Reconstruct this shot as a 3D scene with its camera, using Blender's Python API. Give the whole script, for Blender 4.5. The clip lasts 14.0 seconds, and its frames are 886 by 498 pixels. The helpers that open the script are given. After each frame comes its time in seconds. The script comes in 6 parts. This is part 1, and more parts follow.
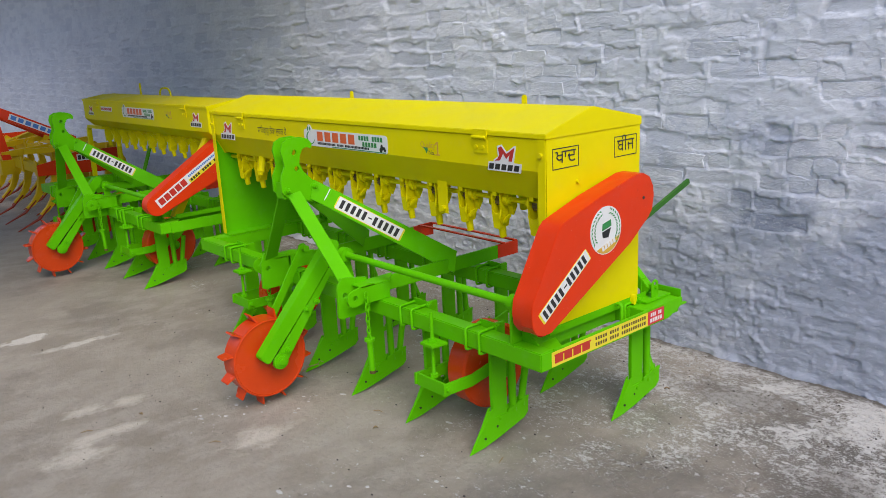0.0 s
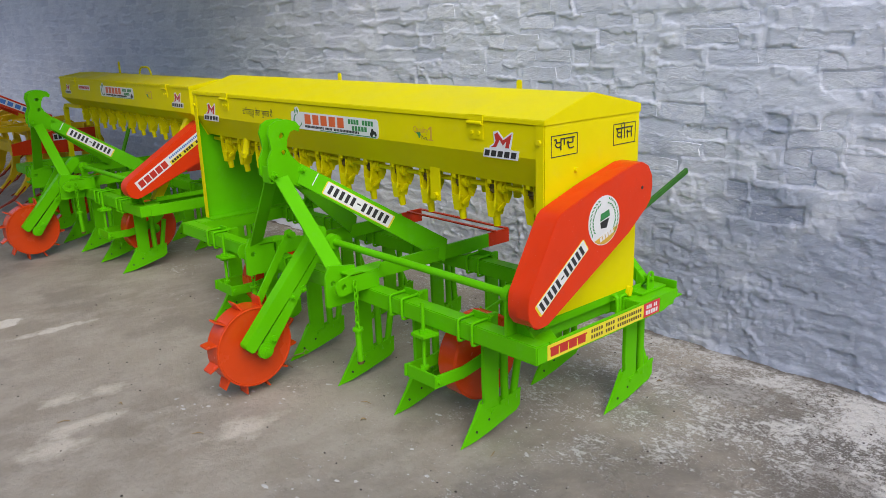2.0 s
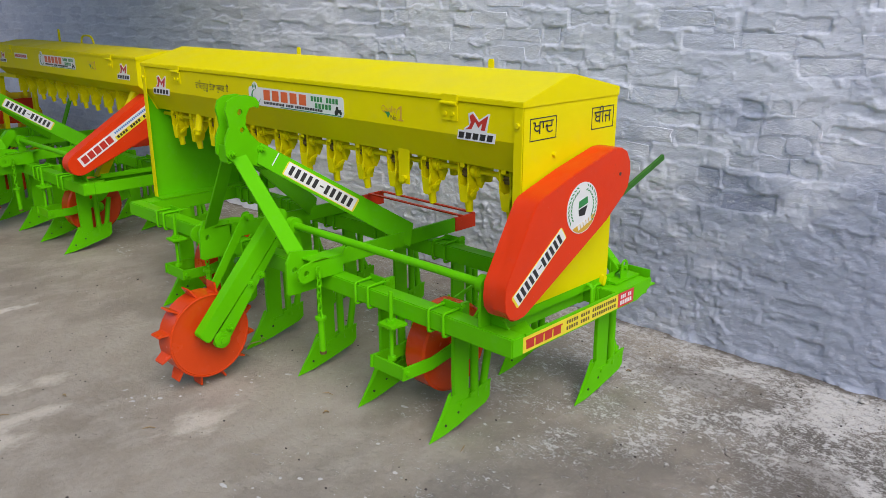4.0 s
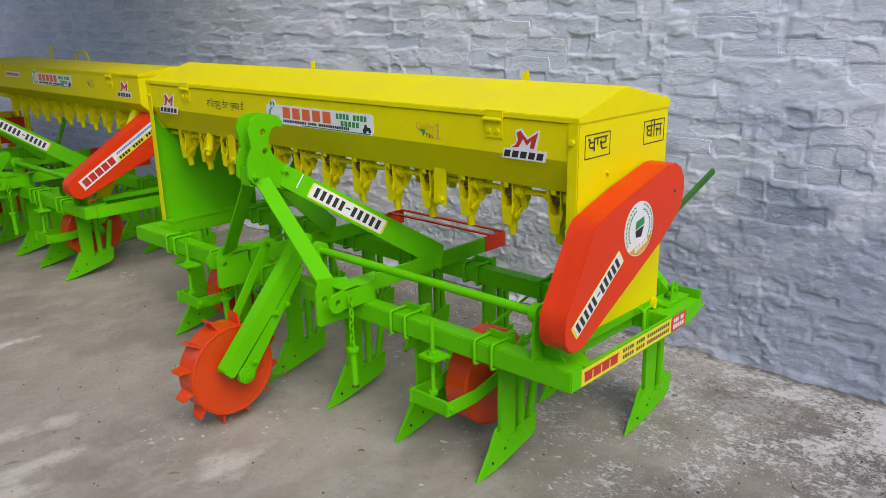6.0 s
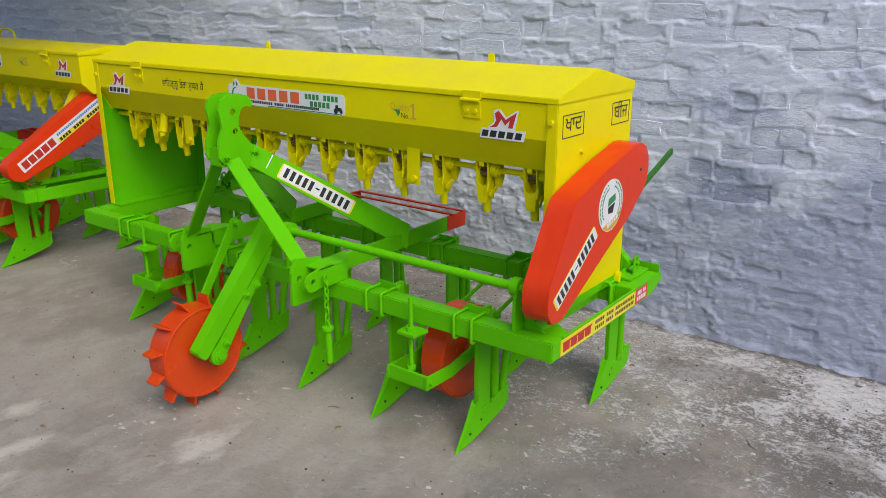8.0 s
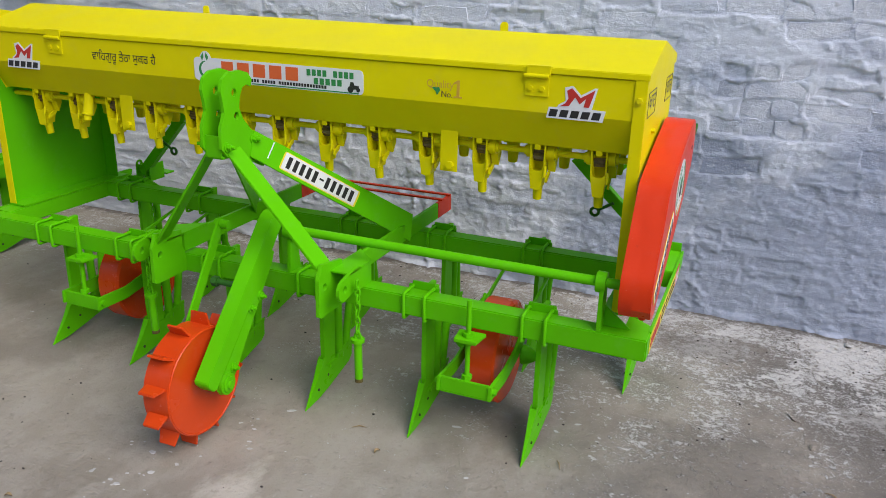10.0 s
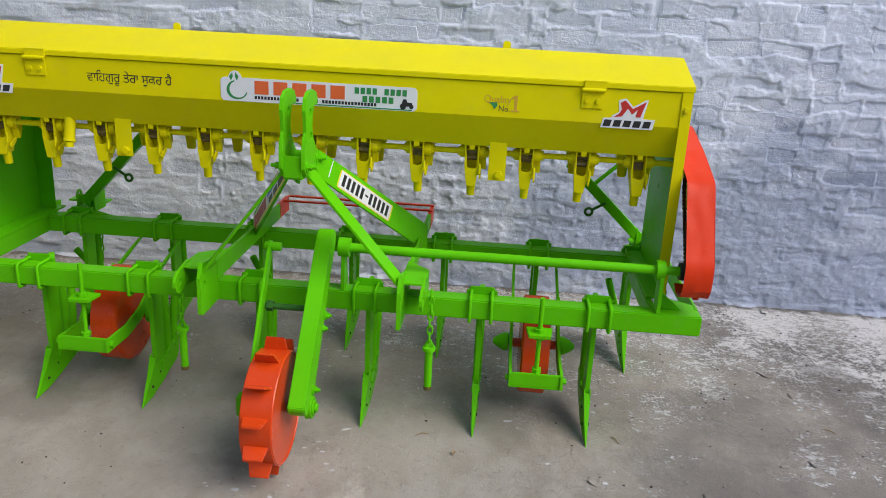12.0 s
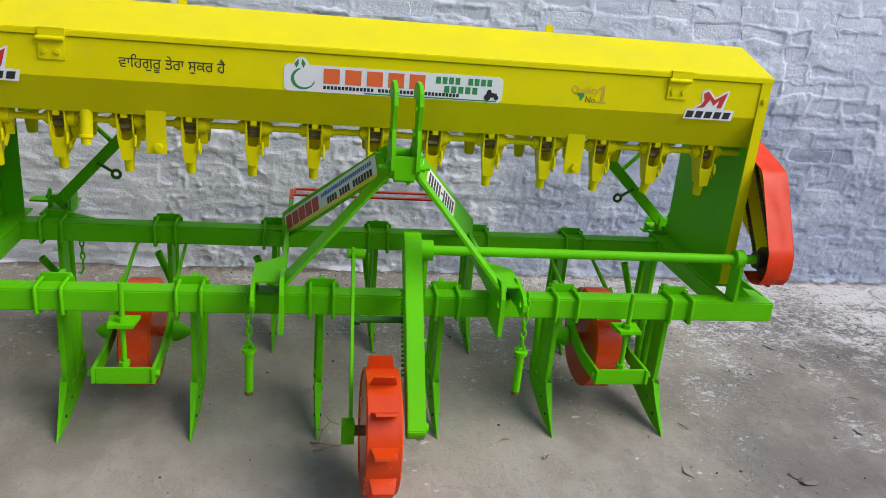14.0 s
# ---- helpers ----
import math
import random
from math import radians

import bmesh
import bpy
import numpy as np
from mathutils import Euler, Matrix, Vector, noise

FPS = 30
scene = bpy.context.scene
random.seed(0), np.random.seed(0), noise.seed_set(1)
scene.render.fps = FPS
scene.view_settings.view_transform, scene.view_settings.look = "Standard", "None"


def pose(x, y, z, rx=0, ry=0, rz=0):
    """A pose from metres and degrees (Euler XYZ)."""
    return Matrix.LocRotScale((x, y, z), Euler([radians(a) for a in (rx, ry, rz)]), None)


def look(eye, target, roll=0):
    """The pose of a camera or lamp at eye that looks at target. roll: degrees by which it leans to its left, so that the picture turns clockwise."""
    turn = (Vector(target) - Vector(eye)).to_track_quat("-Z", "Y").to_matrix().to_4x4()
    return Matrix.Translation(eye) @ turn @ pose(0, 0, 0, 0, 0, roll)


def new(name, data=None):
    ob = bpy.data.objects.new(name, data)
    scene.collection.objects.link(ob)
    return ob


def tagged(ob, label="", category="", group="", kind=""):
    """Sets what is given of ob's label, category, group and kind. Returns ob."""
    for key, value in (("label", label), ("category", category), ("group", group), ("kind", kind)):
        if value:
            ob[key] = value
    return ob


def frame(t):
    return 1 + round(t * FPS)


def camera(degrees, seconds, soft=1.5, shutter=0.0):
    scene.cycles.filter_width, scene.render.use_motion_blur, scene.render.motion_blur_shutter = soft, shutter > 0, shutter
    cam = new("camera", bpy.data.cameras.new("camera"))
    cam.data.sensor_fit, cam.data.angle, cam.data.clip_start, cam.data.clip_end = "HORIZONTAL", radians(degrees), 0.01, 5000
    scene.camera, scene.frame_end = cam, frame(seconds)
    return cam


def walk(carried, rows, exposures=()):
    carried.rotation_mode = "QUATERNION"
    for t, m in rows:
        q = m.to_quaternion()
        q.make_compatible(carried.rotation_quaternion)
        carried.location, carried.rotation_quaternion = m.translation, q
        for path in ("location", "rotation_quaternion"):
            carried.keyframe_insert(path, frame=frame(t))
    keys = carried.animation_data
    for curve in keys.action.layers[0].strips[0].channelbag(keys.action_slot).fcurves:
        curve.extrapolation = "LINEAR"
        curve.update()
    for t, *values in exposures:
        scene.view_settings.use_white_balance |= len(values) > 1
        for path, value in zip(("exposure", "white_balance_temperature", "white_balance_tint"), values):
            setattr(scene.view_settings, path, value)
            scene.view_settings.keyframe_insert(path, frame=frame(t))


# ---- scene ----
import collections

import mathutils.geometry

cam = camera(58.0, 14.0, soft=0.65)
PATH = [
    (0, (0.186, 0.161, 1.379), (-1.287, 1.438, 0.933), -0.9),
    (0.5, (0.184, 0.171, 1.377), (-1.289, 1.448, 0.928), -0.8),
    (1, (0.176, 0.187, 1.375), (-1.297, 1.46, 0.918), -0.8),
    (1.5, (0.14, 0.19, 1.369), (-1.314, 1.48, 0.897), -0.4),
    (2, (0.093, 0.182, 1.373), (-1.34, 1.491, 0.89), 0.1),
    (2.5, (0.064, 0.174, 1.37), (-1.348, 1.503, 0.878), 0.4),
    (3, (0.057, 0.166, 1.365), (-1.329, 1.516, 0.861), 0.7),
    (3.2, (0.046, 0.176, 1.362), (-1.327, 1.537, 0.849), 1.0),
    (5.5, (-0.28, 0.23, 1.37), (-1.579, 1.658, 0.847), 1.3),
    (6, (-0.313, 0.22, 1.37), (-1.623, 1.643, 0.859), 0.7),
    (6.5, (-0.35, 0.158, 1.367), (-1.658, 1.586, 0.864), 0.5),
    (7, (-0.358, 0.119, 1.367), (-1.643, 1.573, 0.882), 0.4),
    (7.5, (-0.373, 0.107, 1.365), (-1.599, 1.606, 0.865), 0.9),
    (8, (-0.418, 0.049, 1.361), (-1.563, 1.596, 0.817), 1.6),
    (8.2, (-0.45, 0.043, 1.353), (-1.563, 1.61, 0.8), 2.0),
    (10.3, (-1.385, -0.075, 1.329), (-2.038, 1.718, 0.732), 2.7),
    (10.5, (-1.486, -0.054, 1.319), (-2.105, 1.755, 0.731), 2.8),
    (11, (-1.736, -0.104, 1.328), (-2.204, 1.741, 0.716), 1.3),
    (11.5, (-1.966, -0.249, 1.31), (-2.247, 1.65, 0.749), 1.3),
    (12, (-2.104, -0.411, 1.307), (-2.233, 1.51, 0.765), 3.1),
    (12.5, (-2.291, -0.466, 1.317), (-2.268, 1.452, 0.751), 3.7),
    (13, (-2.561, -0.469, 1.32), (-2.471, 1.447, 0.753), 4.1),
    (13.5, (-2.733, -0.345, 1.316), (-2.552, 1.558, 0.727), 4.4),
    (14, (-2.921, -0.211, 1.317), (-2.591, 1.669, 0.72), 4.7),
]
# the whole path leans 2.4 degrees about the line of the tine tips
LEVEL = Matrix.Translation((0, 1.955, 0)) @ Matrix.Rotation(radians(-2.4), 4, "X") @ Matrix.Translation((0, -1.955, 0))
walk(cam, [(t, LEVEL @ look(eye, target, roll)) for t, eye, target, roll in PATH], exposures=[(0, 0.98, 6650, 12), (8, 0.96, 6600, 12), (11, 1.06, 6500, 12), (13, 1.12, 6500, 12), (14, 1.18, 6500, 12)])

# ---- light ----
SUN_ELEV, SUN_AZ = 47.0, 117.0
world = bpy.data.worlds.new("sky")
scene.world = world
world.use_nodes = True
wn = world.node_tree
sky = wn.nodes.new("ShaderNodeTexSky")
sky.sky_type, sky.sun_disc = "NISHITA", False
sky.sun_elevation, sky.sun_rotation = radians(SUN_ELEV), radians(SUN_AZ)
wn.nodes["Background"].inputs["Strength"].default_value = 0.105
wn.links.new(sky.outputs[0], wn.nodes["Background"].inputs["Color"])
sun_data = bpy.data.lights.new("sun", "SUN")
sun_data.energy, sun_data.angle, sun_data.color = 1.4, radians(46), (1.0, 0.95, 0.89)
sun = new("sun", sun_data)
sun_way = Vector((math.sin(radians(SUN_AZ)) * math.cos(radians(SUN_ELEV)), math.cos(radians(SUN_AZ)) * math.cos(radians(SUN_ELEV)), math.sin(radians(SUN_ELEV))))
sun.matrix_world = look(sun_way * 20, (0, 0, 0))


# ---- materials ----
def shader(name, rough=0.5, metal=0.0):
    m = bpy.data.materials.new(name)
    m.use_nodes = True
    nt = m.node_tree
    b = nt.nodes["Principled BSDF"]
    b.inputs["Roughness"].default_value, b.inputs["Metallic"].default_value = rough, metal
    return m, nt, b


def noise_tex(nt, scale, detail=4.0, rough=0.55, coords="Object", stretch=(1, 1, 1)):
    tc, mp, n = nt.nodes.new("ShaderNodeTexCoord"), nt.nodes.new("ShaderNodeMapping"), nt.nodes.new("ShaderNodeTexNoise")
    if coords == "World":
        g = nt.nodes.new("ShaderNodeNewGeometry")
        nt.links.new(g.outputs["Position"], mp.inputs[0])
    else:
        nt.links.new(tc.outputs[coords], mp.inputs[0])
    mp.inputs["Scale"].default_value = stretch
    n.inputs["Scale"].default_value, n.inputs["Detail"].default_value, n.inputs["Roughness"].default_value = scale, detail, rough
    nt.links.new(mp.outputs[0], n.inputs["Vector"])
    return n.outputs["Fac"]


def ramp(nt, fac, stops):
    r = nt.nodes.new("ShaderNodeValToRGB")
    while len(r.color_ramp.elements) < len(stops):
        r.color_ramp.elements.new(0.5)
    for e, (p, c) in zip(r.color_ramp.elements, stops):
        e.position, e.color = p, (*c, 1) if len(c) == 3 else (c[0], c[0], c[0], 1)
    nt.links.new(fac, r.inputs[0])
    return r.outputs[0]


def mix(nt, fac, a, b, blend="MIX"):
    m = nt.nodes.new("ShaderNodeMix")
    m.data_type, m.blend_type = "RGBA", blend
    for sock, v in ((m.inputs[0], fac), (m.inputs[6], a), (m.inputs[7], b)):
        if isinstance(v, (int, float)):
            sock.default_value = v
        elif isinstance(v, tuple):
            sock.default_value = (*v, 1)
        else:
            nt.links.new(v, sock)
    return m.outputs[2]


def bump(nt, b, height, strength, dist, prev=None):
    n = nt.nodes.new("ShaderNodeBump")
    n.inputs["Strength"].default_value, n.inputs["Distance"].default_value = strength, dist
    nt.links.new(height, n.inputs["Height"])
    if prev:
        nt.links.new(prev, n.inputs["Normal"])
    nt.links.new(n.outputs[0], b.inputs["Normal"])
    return n.outputs[0]


def enamel(name, colour, rough=0.32, dirt=0.12, spatter=0.0, gloss=0.12):
    """Brushed enamel paint on steel: slightly uneven gloss, dust, tiny chips."""
    m, nt, b = shader(name, rough)
    b.inputs["Specular IOR Level"].default_value = gloss
    big = noise_tex(nt, 5.0, 5, 0.6, "World")
    fine = noise_tex(nt, 160.0, 3, 0.6, "World")
    c = mix(nt, ramp(nt, big, [(0.35, (0.0,)), (0.75, (1.0,))]), tuple(v * (1 - dirt) for v in colour), colour)
    dusty = tuple(v * 0.8 + 0.05 for v in colour)
    c = mix(nt, ramp(nt, noise_tex(nt, 17.0, 8, 0.7, "World"), [(0.55, (0.0,)), (0.8, (0.35,))]), c, dusty)
    c = mix(nt, ramp(nt, noise_tex(nt, 55.0, 6, 0.7, "World"), [(0.735, (0.0,)), (0.76, (0.7,))]), c, (0.07, 0.055, 0.045))
    if spatter:
        c = mix(nt, ramp(nt, noise_tex(nt, 190.0, 4, 0.6, "World"), [(0.70, (0.0,)), (0.74, (spatter,))]), c, (0.75, 0.55, 0.48))
        c = mix(nt, ramp(nt, noise_tex(nt, 34.0, 8, 0.75, "World"), [(0.63, (0.0,)), (0.69, (spatter,))]), c, tuple(v * 0.55 for v in colour))
    nt.links.new(c, b.inputs["Base Color"])
    nt.links.new(ramp(nt, big, [(0.3, (rough * 0.75,)), (0.7, (rough * 1.45,))]), b.inputs["Roughness"])
    n1 = bump(nt, b, fine, 0.10, 0.002)
    bump(nt, b, noise_tex(nt, 22.0, 3, 0.5, "World"), 0.12, 0.006, n1)
    return m


GREEN = enamel("green_enamel", (0.110, 0.52, 0.003), 0.36, gloss=0.07)
YELLOW = enamel("yellow_enamel", (0.74, 0.655, 0.002), 0.38, 0.08, gloss=0.06)
ORANGE = enamel("orange_red_enamel", (0.70, 0.043, 0.006), 0.32, 0.10, spatter=0.5, gloss=0.2)
# darker copy of the green; on the clutch lever it stands in for shade
DULL_GREEN = enamel("dull_dark_green_enamel", (0.05, 0.19, 0.03), 0.5, 0.35)
WHEEL_ORANGE = enamel("orange_wheel_enamel", (0.66, 0.060, 0.007), 0.22, 0.14, spatter=0.35, gloss=0.32)
OLIVE = enamel("chrome_yellow_enamel", (0.70, 0.47, 0.01), 0.42)
SHARE_RED = enamel("worn_red_enamel", (0.36, 0.05, 0.02), 0.5, 0.3)


def plain(name, colour, rough=0.45, metal=0.0, var=0.15, scale=30.0):
    m, nt, b = shader(name, rough, metal)
    n = noise_tex(nt, scale, 5, 0.6, "World")
    nt.links.new(mix(nt, ramp(nt, n, [(0.3, (0.0,)), (0.7, (1.0,))]), tuple(v * (1 - var) for v in colour), colour), b.inputs["Base Color"])
    return m


WHITE_VINYL = plain("white_vinyl", (0.72, 0.73, 0.72), 0.35, 0, 0.06)
YELLOW_VINYL = plain("yellow_vinyl", (0.78, 0.66, 0.03), 0.35, 0, 0.06)
RED_VINYL = plain("red_vinyl", (0.62, 0.03, 0.04), 0.35, 0, 0.06)
ORANGE_INK = plain("orange_ink", (0.72, 0.13, 0.03), 0.4, 0, 0.05)
RED_INK = plain("red_ink", (0.5, 0.03, 0.02), 0.4, 0, 0.05)
GREEN_INK = plain("green_ink", (0.03, 0.24, 0.06), 0.4, 0, 0.05)
BLACK_INK = plain("black_ink", (0.02, 0.02, 0.018), 0.4, 0, 0.05)
BROWN_INK = plain("brown_ink", (0.10, 0.06, 0.02), 0.4, 0, 0.05)
BLUE_INK = plain("blue_ink", (0.06, 0.2, 0.55), 0.4, 0, 0.05)
GOLD_INK = plain("ochre_ink", (0.6, 0.36, 0.03), 0.4, 0, 0.05)
CHAIN_STEEL = plain("oily_chain_steel", (0.10, 0.085, 0.07), 0.5, 0.8, 0.4, 60)
RUSTY = plain("rubbed_steel", (0.20, 0.15, 0.05), 0.6, 0.5, 0.5, 80)
# dark paint standing in for the shade in holes and hollows
HOLLOW_SHADE = plain("painted_hollow_shade", (0.02, 0.05, 0.012), 0.7, 0, 0.3, 60)
STRAW = plain("dry_straw", (0.34, 0.24, 0.12), 0.8, 0, 0.4, 90)
LIME = plain("dry_lime", (0.57, 0.56, 0.545), 0.9, 0, 0.35, 25)
PEBBLE = plain("dark_grit", (0.07, 0.06, 0.055), 0.9, 0, 0.5, 90)


def math_node(nt, op, a, b_):
    n = nt.nodes.new("ShaderNodeMath")
    n.operation = op
    for sock, v in zip(n.inputs, (a, b_)):
        if isinstance(v, (int, float)):
            sock.default_value = v
        else:
            nt.links.new(v, sock)
    return n.outputs[0]


def ragged_patch(nt, c, centre, radii, colour, amount, ragged, sharp=0.25):
    """A ragged patch of another colour lying at a fixed spot of the ground."""
    g, sub, div, ln = (nt.nodes.new(k) for k in ("ShaderNodeNewGeometry", "ShaderNodeVectorMath", "ShaderNodeVectorMath", "ShaderNodeVectorMath"))
    sub.operation, div.operation, ln.operation = "SUBTRACT", "DIVIDE", "LENGTH"
    sub.inputs[1].default_value, div.inputs[1].default_value = (*centre, 0)[:3], (*radii, 1)[:3]
    nt.links.new(g.outputs["Position"], sub.inputs[0])
    nt.links.new(sub.outputs[0], div.inputs[0])
    nt.links.new(div.outputs[0], ln.inputs[0])
    d = math_node(nt, "ADD", ln.outputs["Value"], math_node(nt, "MULTIPLY", math_node(nt, "SUBTRACT", ragged, 0.5), 2.6))
    return mix(nt, ramp(nt, d, [(1.0 - sharp, (amount,)), (1.0, (0.0,))]), c, colour)


def wall_paint():
    m, nt, b = shader("grey_limewash_on_brick", 0.8)
    broad = noise_tex(nt, 1.1, 6, 0.62, "World")
    mid = noise_tex(nt, 7.0, 7, 0.65, "World", (1, 1, 2.2))
    fine = noise_tex(nt, 46.0, 8, 0.7, "World")
    grit = noise_tex(nt, 210.0, 4, 0.7, "World")
    c = mix(nt, ramp(nt, broad, [(0.36, (0.0,)), (0.64, (1.0,))]), (0.615, 0.635, 0.69), (0.745, 0.76, 0.795))
    c = mix(nt, ramp(nt, mid, [(0.42, (0.0,)), (0.66, (0.7,))]), c, (0.80, 0.815, 0.845))
    # smears of fresh wash are paler, thinly washed bricks darker
    at = nt.nodes.new("ShaderNodeAttribute")
    at.attribute_name = "wash"
    c = mix(nt, ramp(nt, at.outputs["Fac"], [(0.0, (0.55,)), (0.5, (0.0,))]), c, (0.46, 0.495, 0.60))
    c = mix(nt, ramp(nt, at.outputs["Fac"], [(0.5, (0.0,)), (1.0, (0.5,))]), c, (0.84, 0.86, 0.90))
    c = mix(nt, ramp(nt, noise_tex(nt, 1.7, 5, 0.6, "World", (1, 1, 1.3)), [(0.50, (0.0,)), (0.66, (0.5,))]), c, (0.52, 0.555, 0.650))
    # a bluer, darker patch low down at the open end
    low_ragged = noise_tex(nt, 2.6, 8, 0.66, "World", (1, 1, 1.6))
    c = ragged_patch(nt, c, (-0.80, 3.4, 0.05), (1.9, 9.0, 1.10), (0.21, 0.245, 0.335), 0.92, low_ragged, 0.5)
    # thin spots where the darker brick shows through the wash
    c = mix(nt, ramp(nt, noise_tex(nt, 5.5, 8, 0.72, "World", (0.8, 1, 2.4)), [(0.585, (0.0,)), (0.66, (0.6,))]), c, (0.40, 0.435, 0.52))
    c = mix(nt, ramp(nt, fine, [(0.36, (0.36,)), (0.5, (0.0,))]), c, (0.42, 0.44, 0.50))
    c = mix(nt, ramp(nt, noise_tex(nt, 30.0, 9, 0.75, "World", (1, 1, 1.5)), [(0.57, (0.0,)), (0.64, (0.35,))]), c, (0.86, 0.88, 0.91))
    oi = nt.nodes.new("ShaderNodeObjectInfo")
    c = mix(nt, ramp(nt, oi.outputs["Random"], [(0.0, (0.0,)), (0.6, (0.10,)), (1.0, (0.5,))]), c, (0.46, 0.50, 0.60))
    nt.links.new(c, b.inputs["Base Color"])
    n1 = bump(nt, b, mid, 0.30, 0.014)
    n2 = bump(nt, b, fine, 0.5, 0.0065, n1)
    flake = ramp(nt, noise_tex(nt, 9.0, 4, 0.55, "World", (1, 1, 1.7)), [(0.46, (0.0,)), (0.54, (1.0,))])
    n3 = bump(nt, b, flake, 0.32, 0.005, n2)
    n4 = bump(nt, b, grit, 0.18, 0.002, n3)
    pits = mix(nt, ramp(nt, at.outputs["Fac"], [(0.25, (1.0,)), (0.5, (0.0,))]), (0.5, 0.5, 0.5), noise_tex(nt, 95.0, 3, 0.6, "World", (1, 1, 1.4)))
    bump(nt, b, pits, 0.45, 0.006, n4)
    return m


def concrete():
    m, nt, b = shader("worn_concrete", 0.78)
    broad = noise_tex(nt, 0.9, 6, 0.6, "World")
    mid = noise_tex(nt, 4.5, 8, 0.65, "World", (1.7, 1, 1))
    fine = noise_tex(nt, 38.0, 8, 0.72, "World")
    grit = noise_tex(nt, 260.0, 3, 0.7, "World")
    ragged = noise_tex(nt, 9.0, 8, 0.66, "World", (1.6, 1, 1))
    c = mix(nt, ramp(nt, broad, [(0.33, (0.0,)), (0.67, (1.0,))]), (0.240, 0.209, 0.168), (0.338, 0.300, 0.248))
    c = mix(nt, ramp(nt, mid, [(0.44, (0.0,)), (0.60, (0.6,))]), c, (0.388, 0.354, 0.303))
    c = mix(nt, ramp(nt, noise_tex(nt, 2.3, 6, 0.62, "World"), [(0.54, (0.0,)), (0.64, (0.6,))]), c, (0.205, 0.180, 0.150))
    # a large darker patch of the concrete at the open end
    c = ragged_patch(nt, c, (0.10, 2.2), (2.0, 2.1), (0.098, 0.089, 0.079), 0.92, noise_tex(nt, 1.6, 7, 0.6, "World"), 0.7)
    # trowelled pale repairs and one spill of lime
    for p, r in (((-2.945, 1.05), (0.065, 0.19)), ((-2.83, 0.93), (0.10, 0.13)), ((-3.23, 1.08), (0.07, 0.10)), ((-3.20, 1.25), (0.06, 0.11)), ((-2.46, 1.5), (0.10, 0.17))):
        c = ragged_patch(nt, c, p, r, (0.57, 0.525, 0.455), 0.70, ragged, 0.75)
    c = ragged_patch(nt, c, (-4.13, 1.33), (0.045, 0.19), (0.62, 0.585, 0.525), 0.7, ragged, 0.5)
    c = ragged_patch(nt, c, (-4.42, 1.15), (0.06, 0.13), (0.64, 0.61, 0.56), 0.75, ragged, 0.2)
    # lime splashes that thicken towards the foot of the wall
    g, sep = nt.nodes.new("ShaderNodeNewGeometry"), nt.nodes.new("ShaderNodeSeparateXYZ")
    nt.links.new(g.outputs["Position"], sep.inputs[0])
    near = nt.nodes.new("ShaderNodeMapRange")
    near.inputs["From Min"].default_value, near.inputs["From Max"].default_value = 1.2, 3.3
    near.inputs["To Min"].default_value, near.inputs["To Max"].default_value = -0.10, 0.050
    nt.links.new(sep.outputs["Y"], near.inputs["Value"])
    side = nt.nodes.new("ShaderNodeMapRange")
    side.inputs["From Min"].default_value, side.inputs["From Max"].default_value = -3.0, 0.0
    side.inputs["To Min"].default_value, side.inputs["To Max"].default_value = -0.035, 0.055
    nt.links.new(sep.outputs["X"], side.inputs["Value"])
    both = math_node(nt, "ADD", near.outputs[0], side.outputs[0])
    clump = math_node(nt, "MULTIPLY", math_node(nt, "SUBTRACT", noise_tex(nt, 4.2, 6, 0.65, "World"), 0.5), 0.42)
    splash = math_node(nt, "ADD", math_node(nt, "ADD", noise_tex(nt, 30.0, 12, 0.8, "World", (1, 1.15, 1)), both), clump)
    c = mix(nt, ramp(nt, splash, [(0.564, (0.0,)), (0.569, (0.9,))]), c, (0.55, 0.54, 0.52))
    splash2 = math_node(nt, "ADD", math_node(nt, "ADD", noise_tex(nt, 85.0, 8, 0.75, "World"), both), clump)
    c = mix(nt, ramp(nt, splash2, [(0.592, (0.0,)), (0.602, (0.75,))]), c, (0.56, 0.54, 0.51))
    splash3 = math_node(nt, "ADD", math_node(nt, "ADD", noise_tex(nt, 150.0, 5, 0.7, "World", (1, 1.3, 1)), both), math_node(nt, "MULTIPLY", clump, 0.6))
    c = mix(nt, ramp(nt, splash3, [(0.612, (0.0,)), (0.625, (0.8,))]), c, (0.60, 0.587, 0.556))
    c = mix(nt, ramp(nt, noise_tex(nt, 21.0, 9, 0.72, "World", (1.4, 1, 1)), [(0.60, (0.0,)), (0.66, (0.28,))]), c, (0.19, 0.166, 0.138))
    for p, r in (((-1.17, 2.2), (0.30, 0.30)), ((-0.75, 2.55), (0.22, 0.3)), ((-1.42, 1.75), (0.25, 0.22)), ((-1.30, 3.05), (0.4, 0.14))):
        c = ragged_patch(nt, c, p, r, (0.155, 0.137, 0.116), 0.55, ragged, 0.5)
    # a ragged dark brown strip along the foot of the wall
    c = ragged_patch(nt, c, (-2.0, 3.42), (60.0, 0.10), (0.085, 0.07, 0.055), 0.8, ragged, 0.5)
    c = mix(nt, ramp(nt, fine, [(0.34, (0.4,)), (0.44, (0.0,))]), c, (0.16, 0.14, 0.115))
    c = mix(nt, ramp(nt, noise_tex(nt, 70.0, 8, 0.75, "World"), [(0.60, (0.0,)), (0.68, (0.35,))]), c, (0.42, 0.39, 0.345))
    c = mix(nt, ramp(nt, grit, [(0.64, (0.0,)), (0.70, (0.6,))]), c, (0.06, 0.053, 0.045))
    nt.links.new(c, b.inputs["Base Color"])
